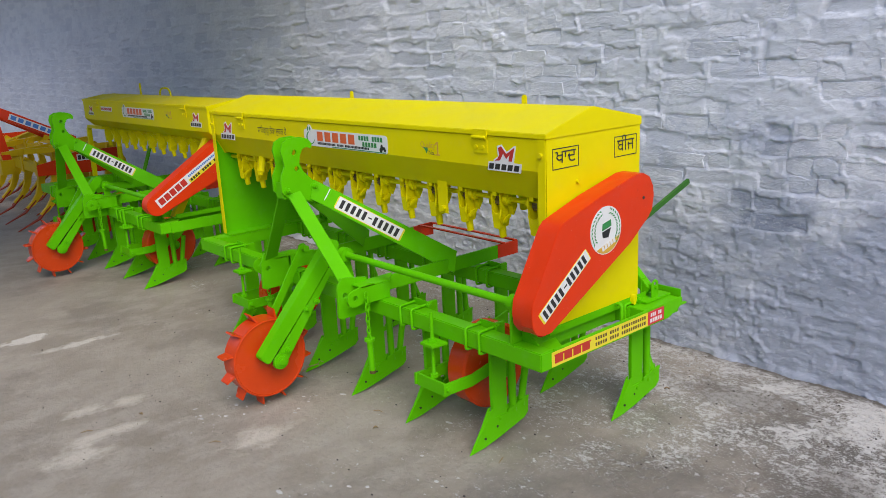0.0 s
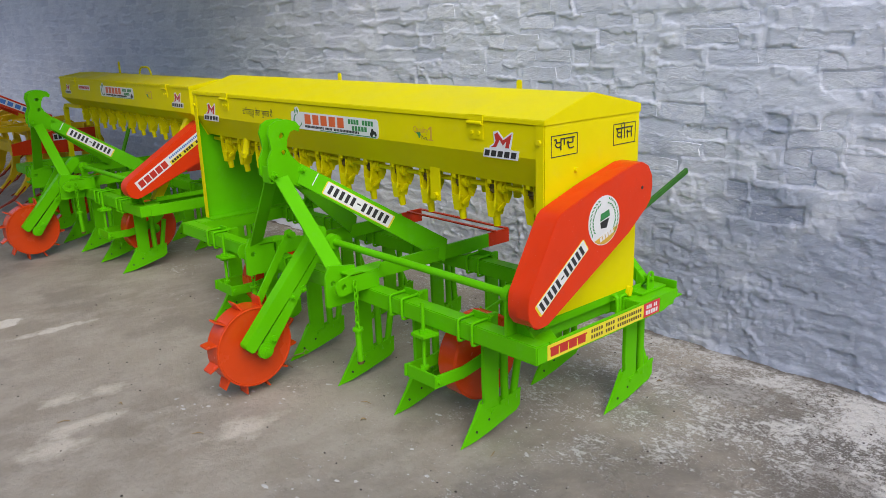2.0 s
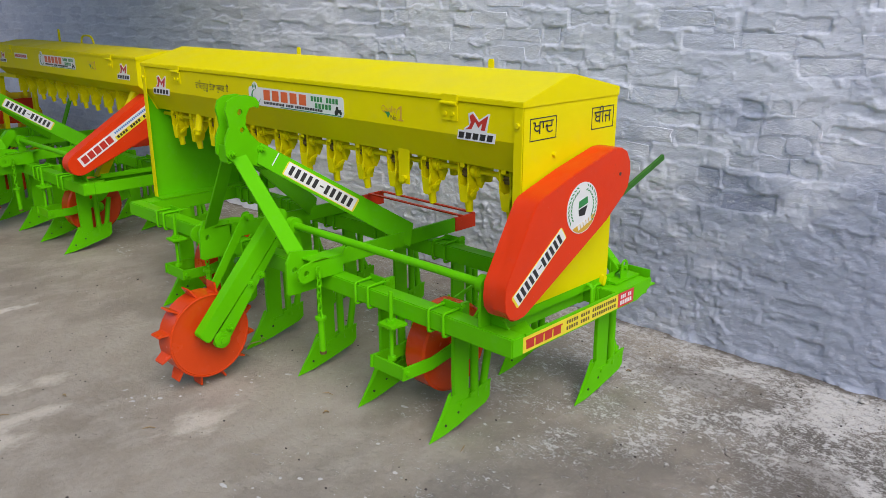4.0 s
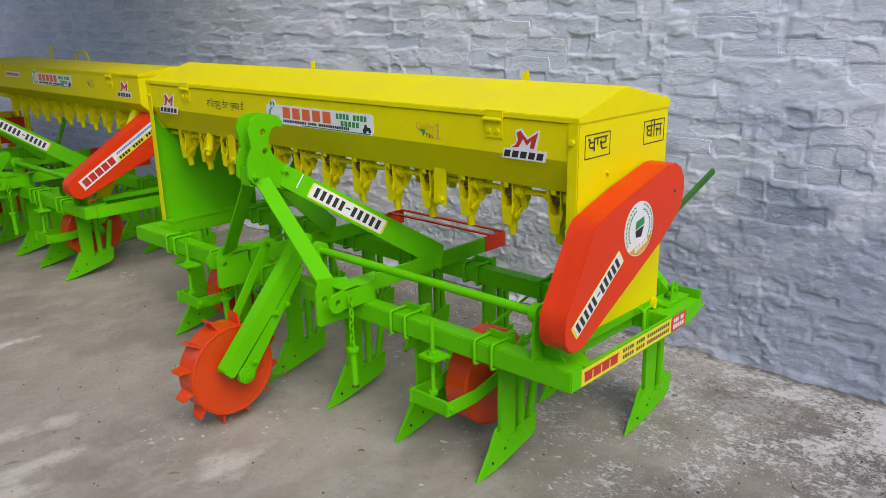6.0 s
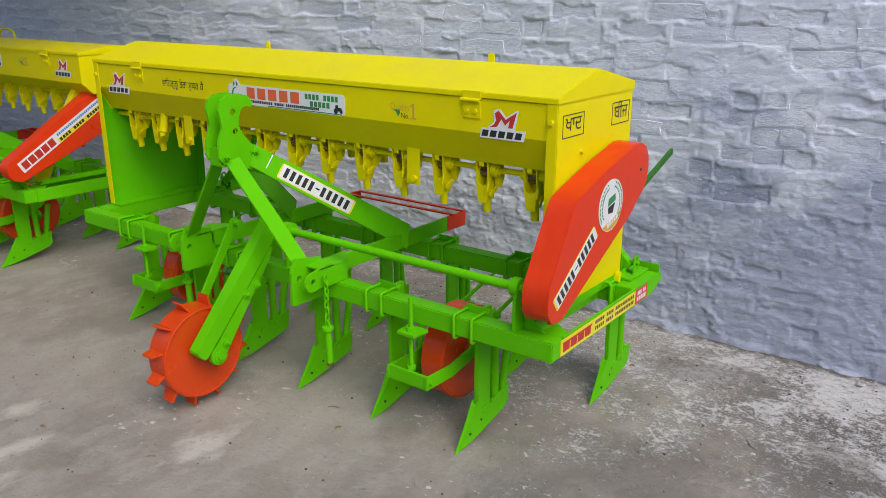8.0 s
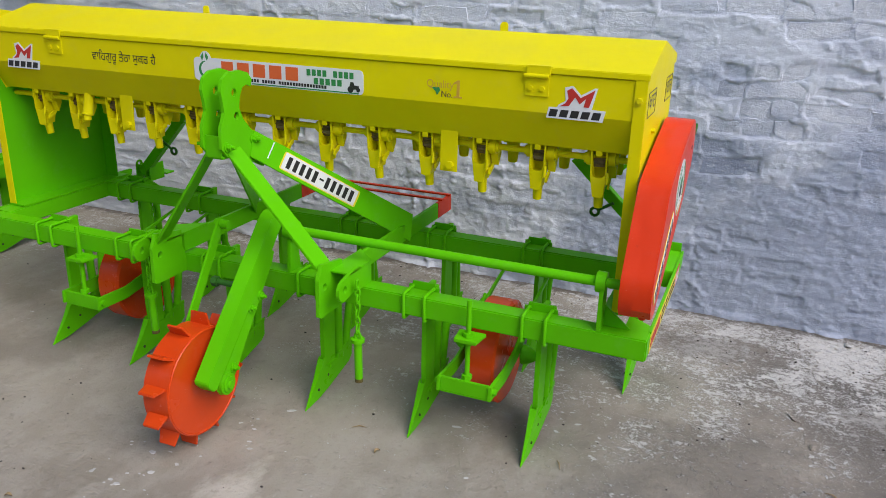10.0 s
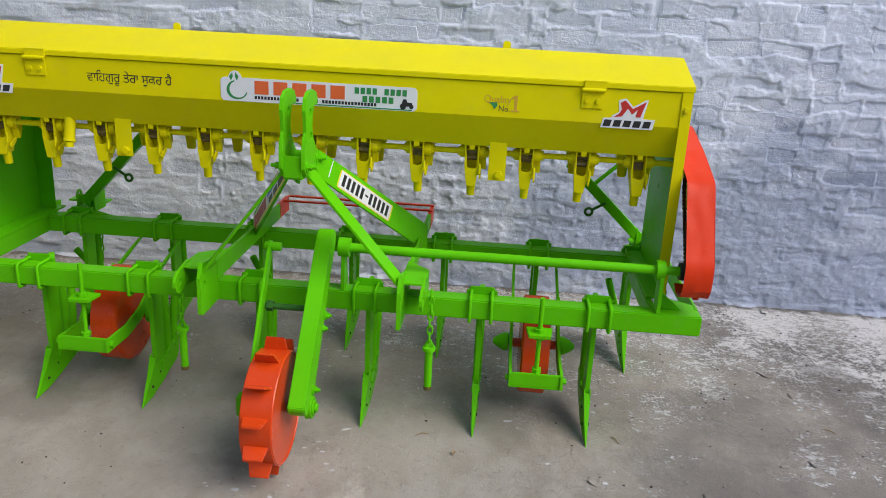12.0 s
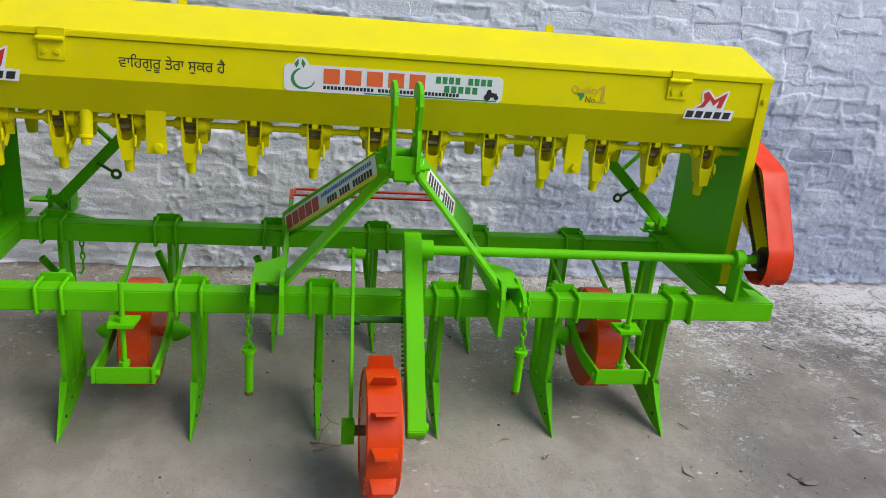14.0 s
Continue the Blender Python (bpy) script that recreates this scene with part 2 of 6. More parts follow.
    nt.links.new(ramp(nt, mid, [(0.3, (0.62,)), (0.7, (0.88,))]), b.inputs["Roughness"])
    n1 = bump(nt, b, mid, 0.35, 0.012)
    n2 = bump(nt, b, fine, 0.8, 0.009, n1)
    flake = ramp(nt, splash, [(0.55, (0.0,)), (0.57, (1.0,))])
    n3 = bump(nt, b, flake, 0.7, 0.005, n2)
    bump(nt, b, grit, 0.4, 0.003, n3)
    return m


WALL, FLOOR = wall_paint(), concrete()
# pale and warm so that the unseen south wall bounces light
BOUNCE_PLASTER = plain("pale_bounce_plaster", (0.68, 0.60, 0.50), 0.85, 0, 0.2, 3)
PLASTER = plain("dull_plaster", (0.34, 0.33, 0.32), 0.85, 0, 0.25, 3)
SHEET = plain("unseen_canopy_grey", (0.22, 0.22, 0.22), 0.7, 0.1, 0.3, 4)


# ---- mesh tools ----
def box(bm, x0, x1, y0, y1, z0, z1):
    v = [bm.verts.new((x, y, z)) for x in (x0, x1) for y in (y0, y1) for z in (z0, z1)]
    for a, b_, c, d in ((0, 1, 3, 2), (4, 6, 7, 5), (0, 4, 5, 1), (2, 3, 7, 6), (0, 2, 6, 4), (1, 5, 7, 3)):
        bm.faces.new((v[a], v[b_], v[c], v[d]))
    return bm


def prism(bm, pts, axis, a, b_):
    """A polygon extruded along x, y or z; its points are in the two other axes, in order."""
    def at(p, k):
        return {"x": (k, p[0], p[1]), "y": (p[0], k, p[1]), "z": (p[0], p[1], k)}[axis]
    lo, hi = [bm.verts.new(at(p, a)) for p in pts], [bm.verts.new(at(p, b_)) for p in pts]
    n = len(pts)
    bm.faces.new(lo)
    bm.faces.new(hi[::-1])
    for i in range(n):
        bm.faces.new((lo[i], hi[i], hi[(i + 1) % n], lo[(i + 1) % n]))
    return bm


def holed(pts, holes, n=12):
    """An outline with round holes cut in along a slit from its nearest corner."""
    pts = [tuple(p) for p in pts]
    for cx, cy, r in holes:
        k = min(range(len(pts)), key=lambda i: (pts[i][0] - cx) ** 2 + (pts[i][1] - cy) ** 2)
        a0 = math.atan2(pts[k][1] - cy, pts[k][0] - cx)
        area = sum(p[0] * q[1] - q[0] * p[1] for p, q in zip(pts, pts[1:] + pts[:1]))
        way = -1 if area > 0 else 1
        ring = [(cx + r * math.cos(a0 + way * 2 * math.pi * i / n), cy + r * math.sin(a0 + way * 2 * math.pi * i / n)) for i in range(n + 1)]
        pts = pts[:k + 1] + ring + pts[k:]
    return pts


def hexa(bm, low, high):
    """A six-sided bar between two quads given corner by corner."""
    a, b_ = [bm.verts.new(p) for p in low], [bm.verts.new(p) for p in high]
    bm.faces.new(a)
    bm.faces.new(b_[::-1])
    for i in range(4):
        bm.faces.new((a[i], b_[i], b_[(i + 1) % 4], a[(i + 1) % 4]))
    return bm


def tube(bm, pts, r, seg=8, closed=False, radii=None):
    pts, seg = [Vector(p) for p in pts], seg if seg < 8 else max(seg, 14)
    n, rings = len(pts), []
    ref = None
    for i, p in enumerate(pts):
        q0 = pts[i - 1] if i or closed else p
        q1 = pts[(i + 1) % n] if i < n - 1 or closed else p
        d = (q1 - q0).normalized()
        if ref is None:
            ref = Vector((0, 0, 1)) if abs(d.z) < 0.9 else Vector((1, 0, 0))
        s = d.cross(ref)
        s = s.normalized() if s.length > 1e-4 else d.orthogonal().normalized()
        u = s.cross(d)
        ref = u
        rr = radii[i] if radii else r
        rings.append([bm.verts.new(p + rr * (math.cos(2 * math.pi * k / seg) * s + math.sin(2 * math.pi * k / seg) * u)) for k in range(seg)])
    for i in range(n if closed else n - 1):
        a, b_ = rings[i], rings[(i + 1) % n]
        for k in range(seg):
            bm.faces.new((a[k], a[(k + 1) % seg], b_[(k + 1) % seg], b_[k]))
    if not closed:
        bm.faces.new(rings[0][::-1])
        bm.faces.new(rings[-1])
    return bm


def disc(bm, c, axis, r, w, seg=32):
    """A drum of radius r and width w with its axis along x, y or z."""
    d = {"x": Vector((1, 0, 0)), "y": Vector((0, 1, 0)), "z": Vector((0, 0, 1))}[axis]
    return tube(bm, [Vector(c) - d * w / 2, Vector(c) + d * w / 2], r, seg)


def round_bar(p, q, r, n=8):
    """The outline of a flat bar with round ends between p and q, in a plane."""
    a = math.atan2(q[1] - p[1], q[0] - p[0])
    out = [(q[0] + r * math.cos(a + t), q[1] + r * math.sin(a + t)) for t in np.linspace(-math.pi / 2, math.pi / 2, n)]
    return out + [(p[0] + r * math.cos(a + t), p[1] + r * math.sin(a + t)) for t in np.linspace(math.pi / 2, 1.5 * math.pi, n)]


def finish(name, bm, material, bevel=0.0, smooth=28):
    bmesh.ops.recalc_face_normals(bm, faces=bm.faces)
    if bevel:
        sharp = [e for e in bm.edges if len(e.link_faces) == 2 and e.calc_face_angle(0) > 0.6]
        bmesh.ops.bevel(bm, geom=sharp, offset=bevel, segments=2, affect="EDGES", clamp_overlap=True)
    me = bpy.data.meshes.new(name)
    bm.to_mesh(me)
    bm.free()
    me.materials.append(material)
    me.shade_smooth()
    me.set_sharp_from_angle(angle=radians(smooth))
    return me


def put(name, me, parent=None, at=(0, 0, 0), label=""):
    ob = new(name, me)
    ob.location = at
    ob.parent = parent
    return tagged(ob, label)


def part(name, bm, material, parent, label="", bevel=0.0, at=(0, 0, 0), smooth=28):
    return put(name, finish(name, bm, material, bevel, smooth), parent, at, label)


def root(name, at, label, category, group=""):
    ob = new(name)
    ob.empty_display_size = 0.1
    ob.location = at
    return tagged(ob, label, category, group)


def outlines(text, size, shear, bold):
    """The closed outlines of a line of text as lists of (x, y)."""
    cu = bpy.data.curves.new("text", "FONT")
    cu.body, cu.size, cu.shear, cu.offset = text, size, shear, bold
    cu.resolution_u, cu.fill_mode = 3, "NONE"
    ob = bpy.data.objects.new("text", cu)
    scene.collection.objects.link(ob)
    bpy.context.view_layer.update()
    me = bpy.data.meshes.new_from_object(ob.evaluated_get(bpy.context.evaluated_depsgraph_get()))
    bpy.data.objects.remove(ob)
    near = collections.defaultdict(list)
    for e in me.edges:
        near[e.vertices[0]].append(e.vertices[1])
        near[e.vertices[1]].append(e.vertices[0])
    loops, done = [], set()
    for first in sorted(near):
        if first in done:
            continue
        loop, here = [], first
        while here is not None:
            done.add(here)
            loop.append(here)
            here = next((k for k in near[here] if k not in done), None)
        loops.append([(me.vertices[k].co.x, me.vertices[k].co.y) for k in loop])
    bpy.data.meshes.remove(me)
    return [loop for loop in loops if len(loop) > 2]


def inside(p, loop):
    odd = False
    for (x0, y0), (x1, y1) in zip(loop, loop[1:] + loop[:1]):
        if (y0 > p[1]) != (y1 > p[1]) and p[0] < (x1 - x0) * (p[1] - y0) / (y1 - y0) + x0:
            odd = not odd
    return odd


def lettering(name, text, size, material, parent, m, label="", width=None, shear=0.0, bold=0.0):
    """Words as thin ink; m carries text space (x along, y up) to the parent's space."""
    loops = outlines(text, size, shear, bold)
    # an outline is a hole when it runs the other way inside another one
    def area(a):
        return sum(p[0] * q[1] - q[0] * p[1] for p, q in zip(a, a[1:] + a[:1]))
    outward = area(max(loops, key=lambda a: abs(area(a))))

    def holder(a):
        over = [b_ for b_ in loops if area(b_) * area(a) < 0 and inside(a[0], b_)] if area(a) * outward < 0 else []
        return min(over, key=lambda b_: abs(area(b_))) if over else None
    verts, faces = [], []
    for k, outer in enumerate(loops):
        if holder(outer):
            continue
        rings = [outer] + [a for a in loops if holder(a) is outer]
        base = len(verts)
        tris = mathutils.geometry.tessellate_polygon([[Vector((*p, 0)) for p in ring] for ring in rings])
        verts += [(*p, 0.0003 + 0.00004 * k) for ring in rings for p in ring]
        for t in tris:
            a, b_, c = (Vector(verts[base + i]) for i in t)
            faces.append([base + i for i in (t if (b_ - a).cross(c - a).z > 0 else t[::-1])])
    if width and verts:
        lo, hi = min(v[0] for v in verts), max(v[0] for v in verts)
        verts = [((x - lo) * width / (hi - lo), y, z) for x, y, z in verts]
    me = bpy.data.meshes.new(name)
    me.from_pydata(verts, [], faces)
    me.transform(m)
    me.materials.append(material)
    return put(name, me, parent, label=label)


def facing(origin, right, up):
    """Text space at origin, x along right, y along up."""
    r = Vector(right).normalized()
    u = (Vector(up) - Vector(up).dot(r) * r).normalized()
    n = r.cross(u)
    return Matrix(((r.x, u.x, n.x, origin[0]), (r.y, u.y, n.y, origin[1]), (r.z, u.z, n.z, origin[2]), (0, 0, 0, 1)))


def panel(name, m, x0, x1, y0, y1, material, parent, label="", z=0.0, t=0.0012, corner=0.0):
    """A thin sticker or ink block in the text space m."""
    bm = bmesh.new()
    if corner:
        pts = []
        for cx, cy, a0 in ((x1 - corner, y0 + corner, -90), (x1 - corner, y1 - corner, 0), (x0 + corner, y1 - corner, 90), (x0 + corner, y0 + corner, 180)):
            pts += [(cx + corner * math.cos(radians(a0 + k * 30)), cy + corner * math.sin(radians(a0 + k * 30))) for k in range(4)]
    else:
        pts = [(x0, y0), (x1, y0), (x1, y1), (x0, y1)]
    prism(bm, pts, "z", z, z + t)
    bmesh.ops.transform(bm, matrix=m, verts=bm.verts)
    return part(name, bm, material, parent, label)


def bars(name, m, x0, x1, y0, y1, n, material, parent, z=0.0012, gap=0.28, lean=0.0, skip=()):
    """A row of plain blocks that stands for letters that are not spelled out: one mesh."""
    bm = bmesh.new()
    w = (x1 - x0) / n
    for i in range(n):
        if i in skip:
            continue
        a, b_ = x0 + i * w, x0 + (i + 1) * w - gap * w
        prism(bm, [(a, y0), (b_, y0), (b_ + lean, y1), (a + lean, y1)], "z", z, z + 0.0008)
    bmesh.ops.transform(bm, matrix=m, verts=bm.verts)
    return tagged(part(name, bm, material, parent), kind="stuff")


def blocks(name, m, x0, x1, y0, y1, n, material, parent, z=0.0012, gap=0.28, lean=0.0, skip=()):
    """The same, each block large enough to be told apart and so a part of its own."""
    w = (x1 - x0) / n
    for i in range(n):
        if i not in skip:
            a, b_ = x0 + i * w, x0 + (i + 1) * w - gap * w
            bm = bmesh.new()
            prism(bm, [(a, y0), (b_, y0), (b_ + lean, y1), (a + lean, y1)], "z", z, z + 0.0008)
            bmesh.ops.transform(bm, matrix=m, verts=bm.verts)
            part(name, bm, material, parent)


# ---- setting ----
def floor_sheet():
    bm = bmesh.new()
    bmesh.ops.create_grid(bm, x_segments=2, y_segments=2, size=150)
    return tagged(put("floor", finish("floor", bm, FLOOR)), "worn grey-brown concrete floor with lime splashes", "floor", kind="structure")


floor = floor_sheet()
WALL_Y, WALL_X0, WALL_X1, WALL_H = 3.40, -22.0, 5.199, 4.2


COURSE, LENGTH = 0.078, 0.236


def value_field(x, z, scale, seed, octaves=3, stretch=1.0):
    """Smooth random relief between -1 and 1 over arrays of x and z."""
    out, amp, total = np.zeros_like(x), 1.0, 0.0
    table = np.random.RandomState(seed).uniform(-1, 1, (256, 256))
    for k in range(octaves):
        u, v = x * scale + 31.7 * k + 40, z * scale * stretch + 17.3 * k + 40
        i, j = np.floor(u).astype(int), np.floor(v).astype(int)
        fu, fv = u - i, v - j
        fu, fv = fu * fu * (3 - 2 * fu), fv * fv * (3 - 2 * fv)
        a, b_ = table[i % 256, j % 256], table[(i + 1) % 256, j % 256]
        c, d = table[i % 256, (j + 1) % 256], table[(i + 1) % 256, (j + 1) % 256]
        out += amp * ((a * (1 - fu) + b_ * fu) * (1 - fv) + (c * (1 - fu) + d * fu) * fv)
        total, amp, scale = total + amp, amp * 0.5, scale * 2.1
    return out / total * 1.6


def brick_rows(seed=4):
    """Each course as (x of its left end, width, stand-out, lean up, lean along, bare or washed)."""
    rnd, rows = random.Random(seed), []
    for row in range(int(2.5 / COURSE)):
        x, line = WALL_X0 + (0.0 if row % 2 else 0.118) + rnd.uniform(-0.02, 0.02), []
        while x < 3.0:
            w = 0.118 if rnd.random() < 0.42 else LENGTH
            line.append((x, w, rnd.gauss(0, 0.0022), rnd.gauss(0, 0.0020), rnd.gauss(0, 0.0014), rnd.random()))
            x += w
        rows.append(line)
    return rows


def brick_mesh(w, h, seed):
    """One flat brick face with chipped, chamfered edges; it looks to -y."""
    rnd = random.Random(seed)
    rim = [(-0.5, -0.5), (-0.2, -0.5), (0.15, -0.5), (0.5, -0.5), (0.5, 0.0), (0.5, 0.5), (0.2, 0.5), (-0.15, 0.5), (-0.5, 0.5), (-0.5, 0.0)]
    front, back = [], []
    for u, v in rim:
        px, pz = u * w + rnd.uniform(-0.010, 0.008) * (1 if u > 0 else -1), v * h + rnd.uniform(-0.012, 0.004) * (1 if v > 0 else -1)
        front.append((px, rnd.uniform(-0.0012, 0.0012), pz))
        back.append((px + math.copysign(0.006, u), 0.010, pz + math.copysign(0.006, v)))
    n = len(rim)
    faces = [tuple(range(n))] + [(i, n + i, n + (i + 1) % n, (i + 1) % n) for i in range(n)]
    return front + back, faces


def wash_coat(wall, rows):
    """The thick limewash over joints and bricks: ledges, smears and filled joints."""
    xs = np.concatenate([np.arange(-17.0, -9.0, 0.035), np.arange(-9.0, -3.6, 0.018), np.arange(-3.6, 0.3, 0.0075), np.arange(0.3, 1.9, 0.02)])
    xs = xs[np.concatenate([[True], np.diff(xs) > 0.005])]
    zs = np.arange(0.0, 2.36, 0.0065)
    X, Z = np.meshgrid(xs, zs)
    wx, wz = X + 0.020 * value_field(X, Z, 6.0, 1), Z + 0.010 * value_field(X, Z, 5.0, 2)
    low = np.clip((0.75 - Z) / 0.45, 0, 1)
    h, edge, bare = np.zeros_like(X), np.zeros_like(X), np.zeros_like(X)
    row_of = np.clip((wz / COURSE).astype(int), 0, len(rows) - 1)
    for r, line in enumerate(rows):
        here = row_of == r
        px, pz = wx[here], wz[here] - (r + 0.5) * COURSE
        k = np.clip(np.searchsorted(np.array([b_[0] for b_ in line]), px) - 1, 0, len(line) - 1)
        cols = np.array(line)[k]
        u = px - cols[:, 0] - cols[:, 1] / 2
        h[here] = cols[:, 2] + cols[:, 3] * pz / (COURSE / 2) + cols[:, 4] * u / (LENGTH / 2)
        edge[here] = np.minimum(COURSE / 2 - np.abs(pz), cols[:, 1] / 2 - np.abs(u))
        bare[here] = cols[:, 5]
    # mortar pressed out of the joints stands proud and laps over the brick faces
    ragged = 0.0045 * value_field(X, Z, 38.0, 22, 2)
    lap = 0.007 + 0.017 * value_field(X, Z, 6.5, 21, 3, 1.4) + np.where(bare > 0.60, 0.045, 0.024 * (bare - 0.3)) + ragged + 0.012 * low
    face = np.clip((edge - lap) / 0.0045, 0, 1)
    face = face * face * (3 - 2 * face)
    mortar = 0.0040 + 0.0028 * value_field(X, Z, 2.6, 23, 2) + 0.0024 * value_field(X, Z, 10.0, 24, 2, 1.6) + 0.5 * h
    smear = np.zeros_like(X)
    # two later coats with sharp ends
    for seed, scale, stretch, level, at in ((11, 5.0, 2.2, 0.0020, 0.28), (12, 8.0, 0.6, 0.0028, 0.30), (13, 13.0, 0.8, 0.0034, 0.36)):
        t = value_field(X + 0.01 * value_field(X, Z, 40.0, seed + 20, 2), Z, scale, seed, 3, stretch)
        cover = np.clip((t - at) / 0.06, 0, 1)
        mortar += level * cover
        smear = np.maximum(smear * 0.8, cover)
    h = (h * face + mortar * (1 - face)) * (1 - 0.35 * low)
    h += 0.0035 * value_field(X, Z, 1.3, 5, 2) + (0.0009 + 0.0016 * low) * value_field(X, Z, 34.0, 6, 3)
    crumbs = np.clip(value_field(X, Z, 34.0, 7, 2) - 0.35, 0, 1) * np.clip(value_field(X, Z, 4.0, 8, 2) + 0.2, 0, 1)
    h += 0.013 * crumbs * np.clip((0.9 - Z) / 0.5, 0, 1)
    # a crust of spilt mortar along the foot
    h += 0.030 * np.clip(value_field(X, Z * 0.2, 7.0, 9, 4) + 0.15, 0, 1) * np.clip(1 - Z / (0.028 + 0.02 * value_field(X, Z * 0, 5.0, 10, 3)), 0, 1)
    nz, nx = X.shape
    verts = np.stack([X, WALL_Y - 0.010 - h, Z], -1).reshape(-1, 3)
    a = (np.arange(nz - 1)[:, None] * nx + np.arange(nx - 1)[None, :]).ravel()
    me = bpy.data.meshes.new("wash_coat")
    me.from_pydata(verts.tolist(), [], np.stack([a, a + 1, a + nx + 1, a + nx], -1).tolist())
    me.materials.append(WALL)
    me.shade_smooth()
    wash = np.clip(0.62 + 0.30 * smear * (1 - face) - face * (0.22 + 0.40 * np.clip((0.5 - bare) / 0.5, 0, 1)), 0, 1)
    me.attributes.new("wash", "FLOAT", "POINT").data.foreach_set("value", wash.ravel().astype(np.float32))
    return put("wash_coat", me, wall)


def brick_wall():
    bm = bmesh.new()
    box(bm, WALL_X0, WALL_X1, WALL_Y, WALL_Y + 0.23, 0, WALL_H)
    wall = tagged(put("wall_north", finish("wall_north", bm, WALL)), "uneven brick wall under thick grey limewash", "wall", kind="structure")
    rows = brick_rows()
    wash_coat(wall, rows)
    kinds = []
    for k in range(16):
        v, f = brick_mesh(0.222 if k < 10 else 0.106, 0.068, 100 + k)
        me = bpy.data.meshes.new("brick")
        me.from_pydata(v, [], f)
        me.materials.append(WALL)
        me.attributes.new("wash", "FLOAT", "POINT").data.foreach_set("value", [0.30] * len(v))
        kinds.append(me)
    rnd = random.Random(9)
    for r, line in enumerate(rows):
        z = (r + 0.5) * COURSE
        for x, w, out, up, along, bare in line:
            cx = x + w / 2
            if bare < 0.45 and -3.4 < cx < -0.35 and 0.6 < z < 2.0:
                k = rnd.randrange(10, 16) if w < 0.2 else rnd.randrange(10)
                wx, wz = (value_field(np.array([cx]), np.array([z]), sc, sd)[0] for sc, sd in ((6.0, 1), (5.0, 2)))
                relief = 0.0035 * value_field(np.array([cx]), np.array([z]), 1.3, 5, 2)[0]
                ob = put("brick", kinds[k], wall, (cx - 0.020 * wx, WALL_Y - 0.0113 - out - relief, z - 0.010 * wz))
                ob.rotation_euler = (up / (COURSE / 2), rnd.uniform(-0.03, 0.03), -along / (LENGTH / 2))
    return wall


def unseen_surround():
    """Unseen canopy, both end walls and a wall across, added to block and bounce light."""
    bm = bmesh.new()
    box(bm, WALL_X0 - 0.23, WALL_X0, -5.499, WALL_Y + 0.23, 0, WALL_H)
    tagged(put("unseen_wall_west", finish("unseen_wall_west", bm, PLASTER)), "unseen dull plaster wall added to close the west end", "wall", kind="structure")
    # added reflector: sends fill light back from the south
    bm = bmesh.new()
    box(bm, WALL_X0 - 0.23, 5.43, -5.73, -5.5, 0, 3.2)
    tagged(put("unseen_wall_south", finish("unseen_wall_south", bm, BOUNCE_PLASTER)), "unseen pale wall added to bounce light from the south", "wall", kind="structure")
    # added to cut the low light from the east
    bm = bmesh.new()
    box(bm, 5.2, 5.43, -5.499, WALL_Y + 0.23, 0, 2.1)
    tagged(put("unseen_wall_east", finish("unseen_wall_east", bm, PLASTER)), "unseen dull wall added to block low light from the east", "wall", kind="structure")
    # canopy added out of view to dim the left end
    bm = bmesh.new()
    prism(bm, [(WALL_X0 + 0.001, WALL_Y - 0.001), (WALL_X0 + 0.001, EAVE_Y), (ROOF_X0, EAVE_Y), (ROOF_X0, ROOF_Y0), (ROOF_X1, ROOF_Y0), (ROOF_X1, WALL_Y - 0.001)], "z", ROOF_Z, ROOF_Z + 0.08)
    tagged(put("ceiling", finish("ceiling", bm, SHEET)), "unseen grey canopy added to dim the left end", "ceiling", kind="structure")


# outline of the unseen canopy, tuned for how far it dims
ROOF_X0, ROOF_X1, ROOF_Y0, EAVE_Y, ROOF_Z = -7.2, -3.8, -3.0, 1.9, 3.0
unseen_surround()

# ---- seed drill ----
B = Vector((-2.70, 2.40, 0.0))
BEAM_Z0, BEAM_Z1 = 0.402, 0.467
FRONT_Y, REAR_Y, BEAM_W = 2.005, 2.572, 0.065
FX0, FX1 = -3.97, -1.445
FRONT_TINES = [-1.762 - 0.373 * i for i in range(6)]
REAR_TINES = [-1.565 - 0.370 * i for i in range(7)]
MID = -2.685


def loc(bm):
    """From the place's axes to the drill's own."""
    bmesh.ops.translate(bm, verts=bm.verts, vec=-B)
    return bm


def pipe(bm, p, q, r, ri, seg=16):
    """A straight pipe, open at its upper end q."""
    d = (q - p).normalized()
    s = d.orthogonal().normalized()
    u = d.cross(s)
    ring = lambda c, k: [bm.verts.new(c + k * (math.cos(2 * math.pi * i / seg) * s + math.sin(2 * math.pi * i / seg) * u)) for i in range(seg)]
    rings = [ring(p, r), ring(q, r), ring(q, ri), ring(q - d * 0.06, ri)]
    for a, b_ in zip(rings, rings[1:]):
        for i in range(seg):
            bm.faces.new((a[i], a[(i + 1) % seg], b_[(i + 1) % seg], b_[i]))
    bm.faces.new(rings[0][::-1])
    bm.faces.new(rings[-1])
    return bm


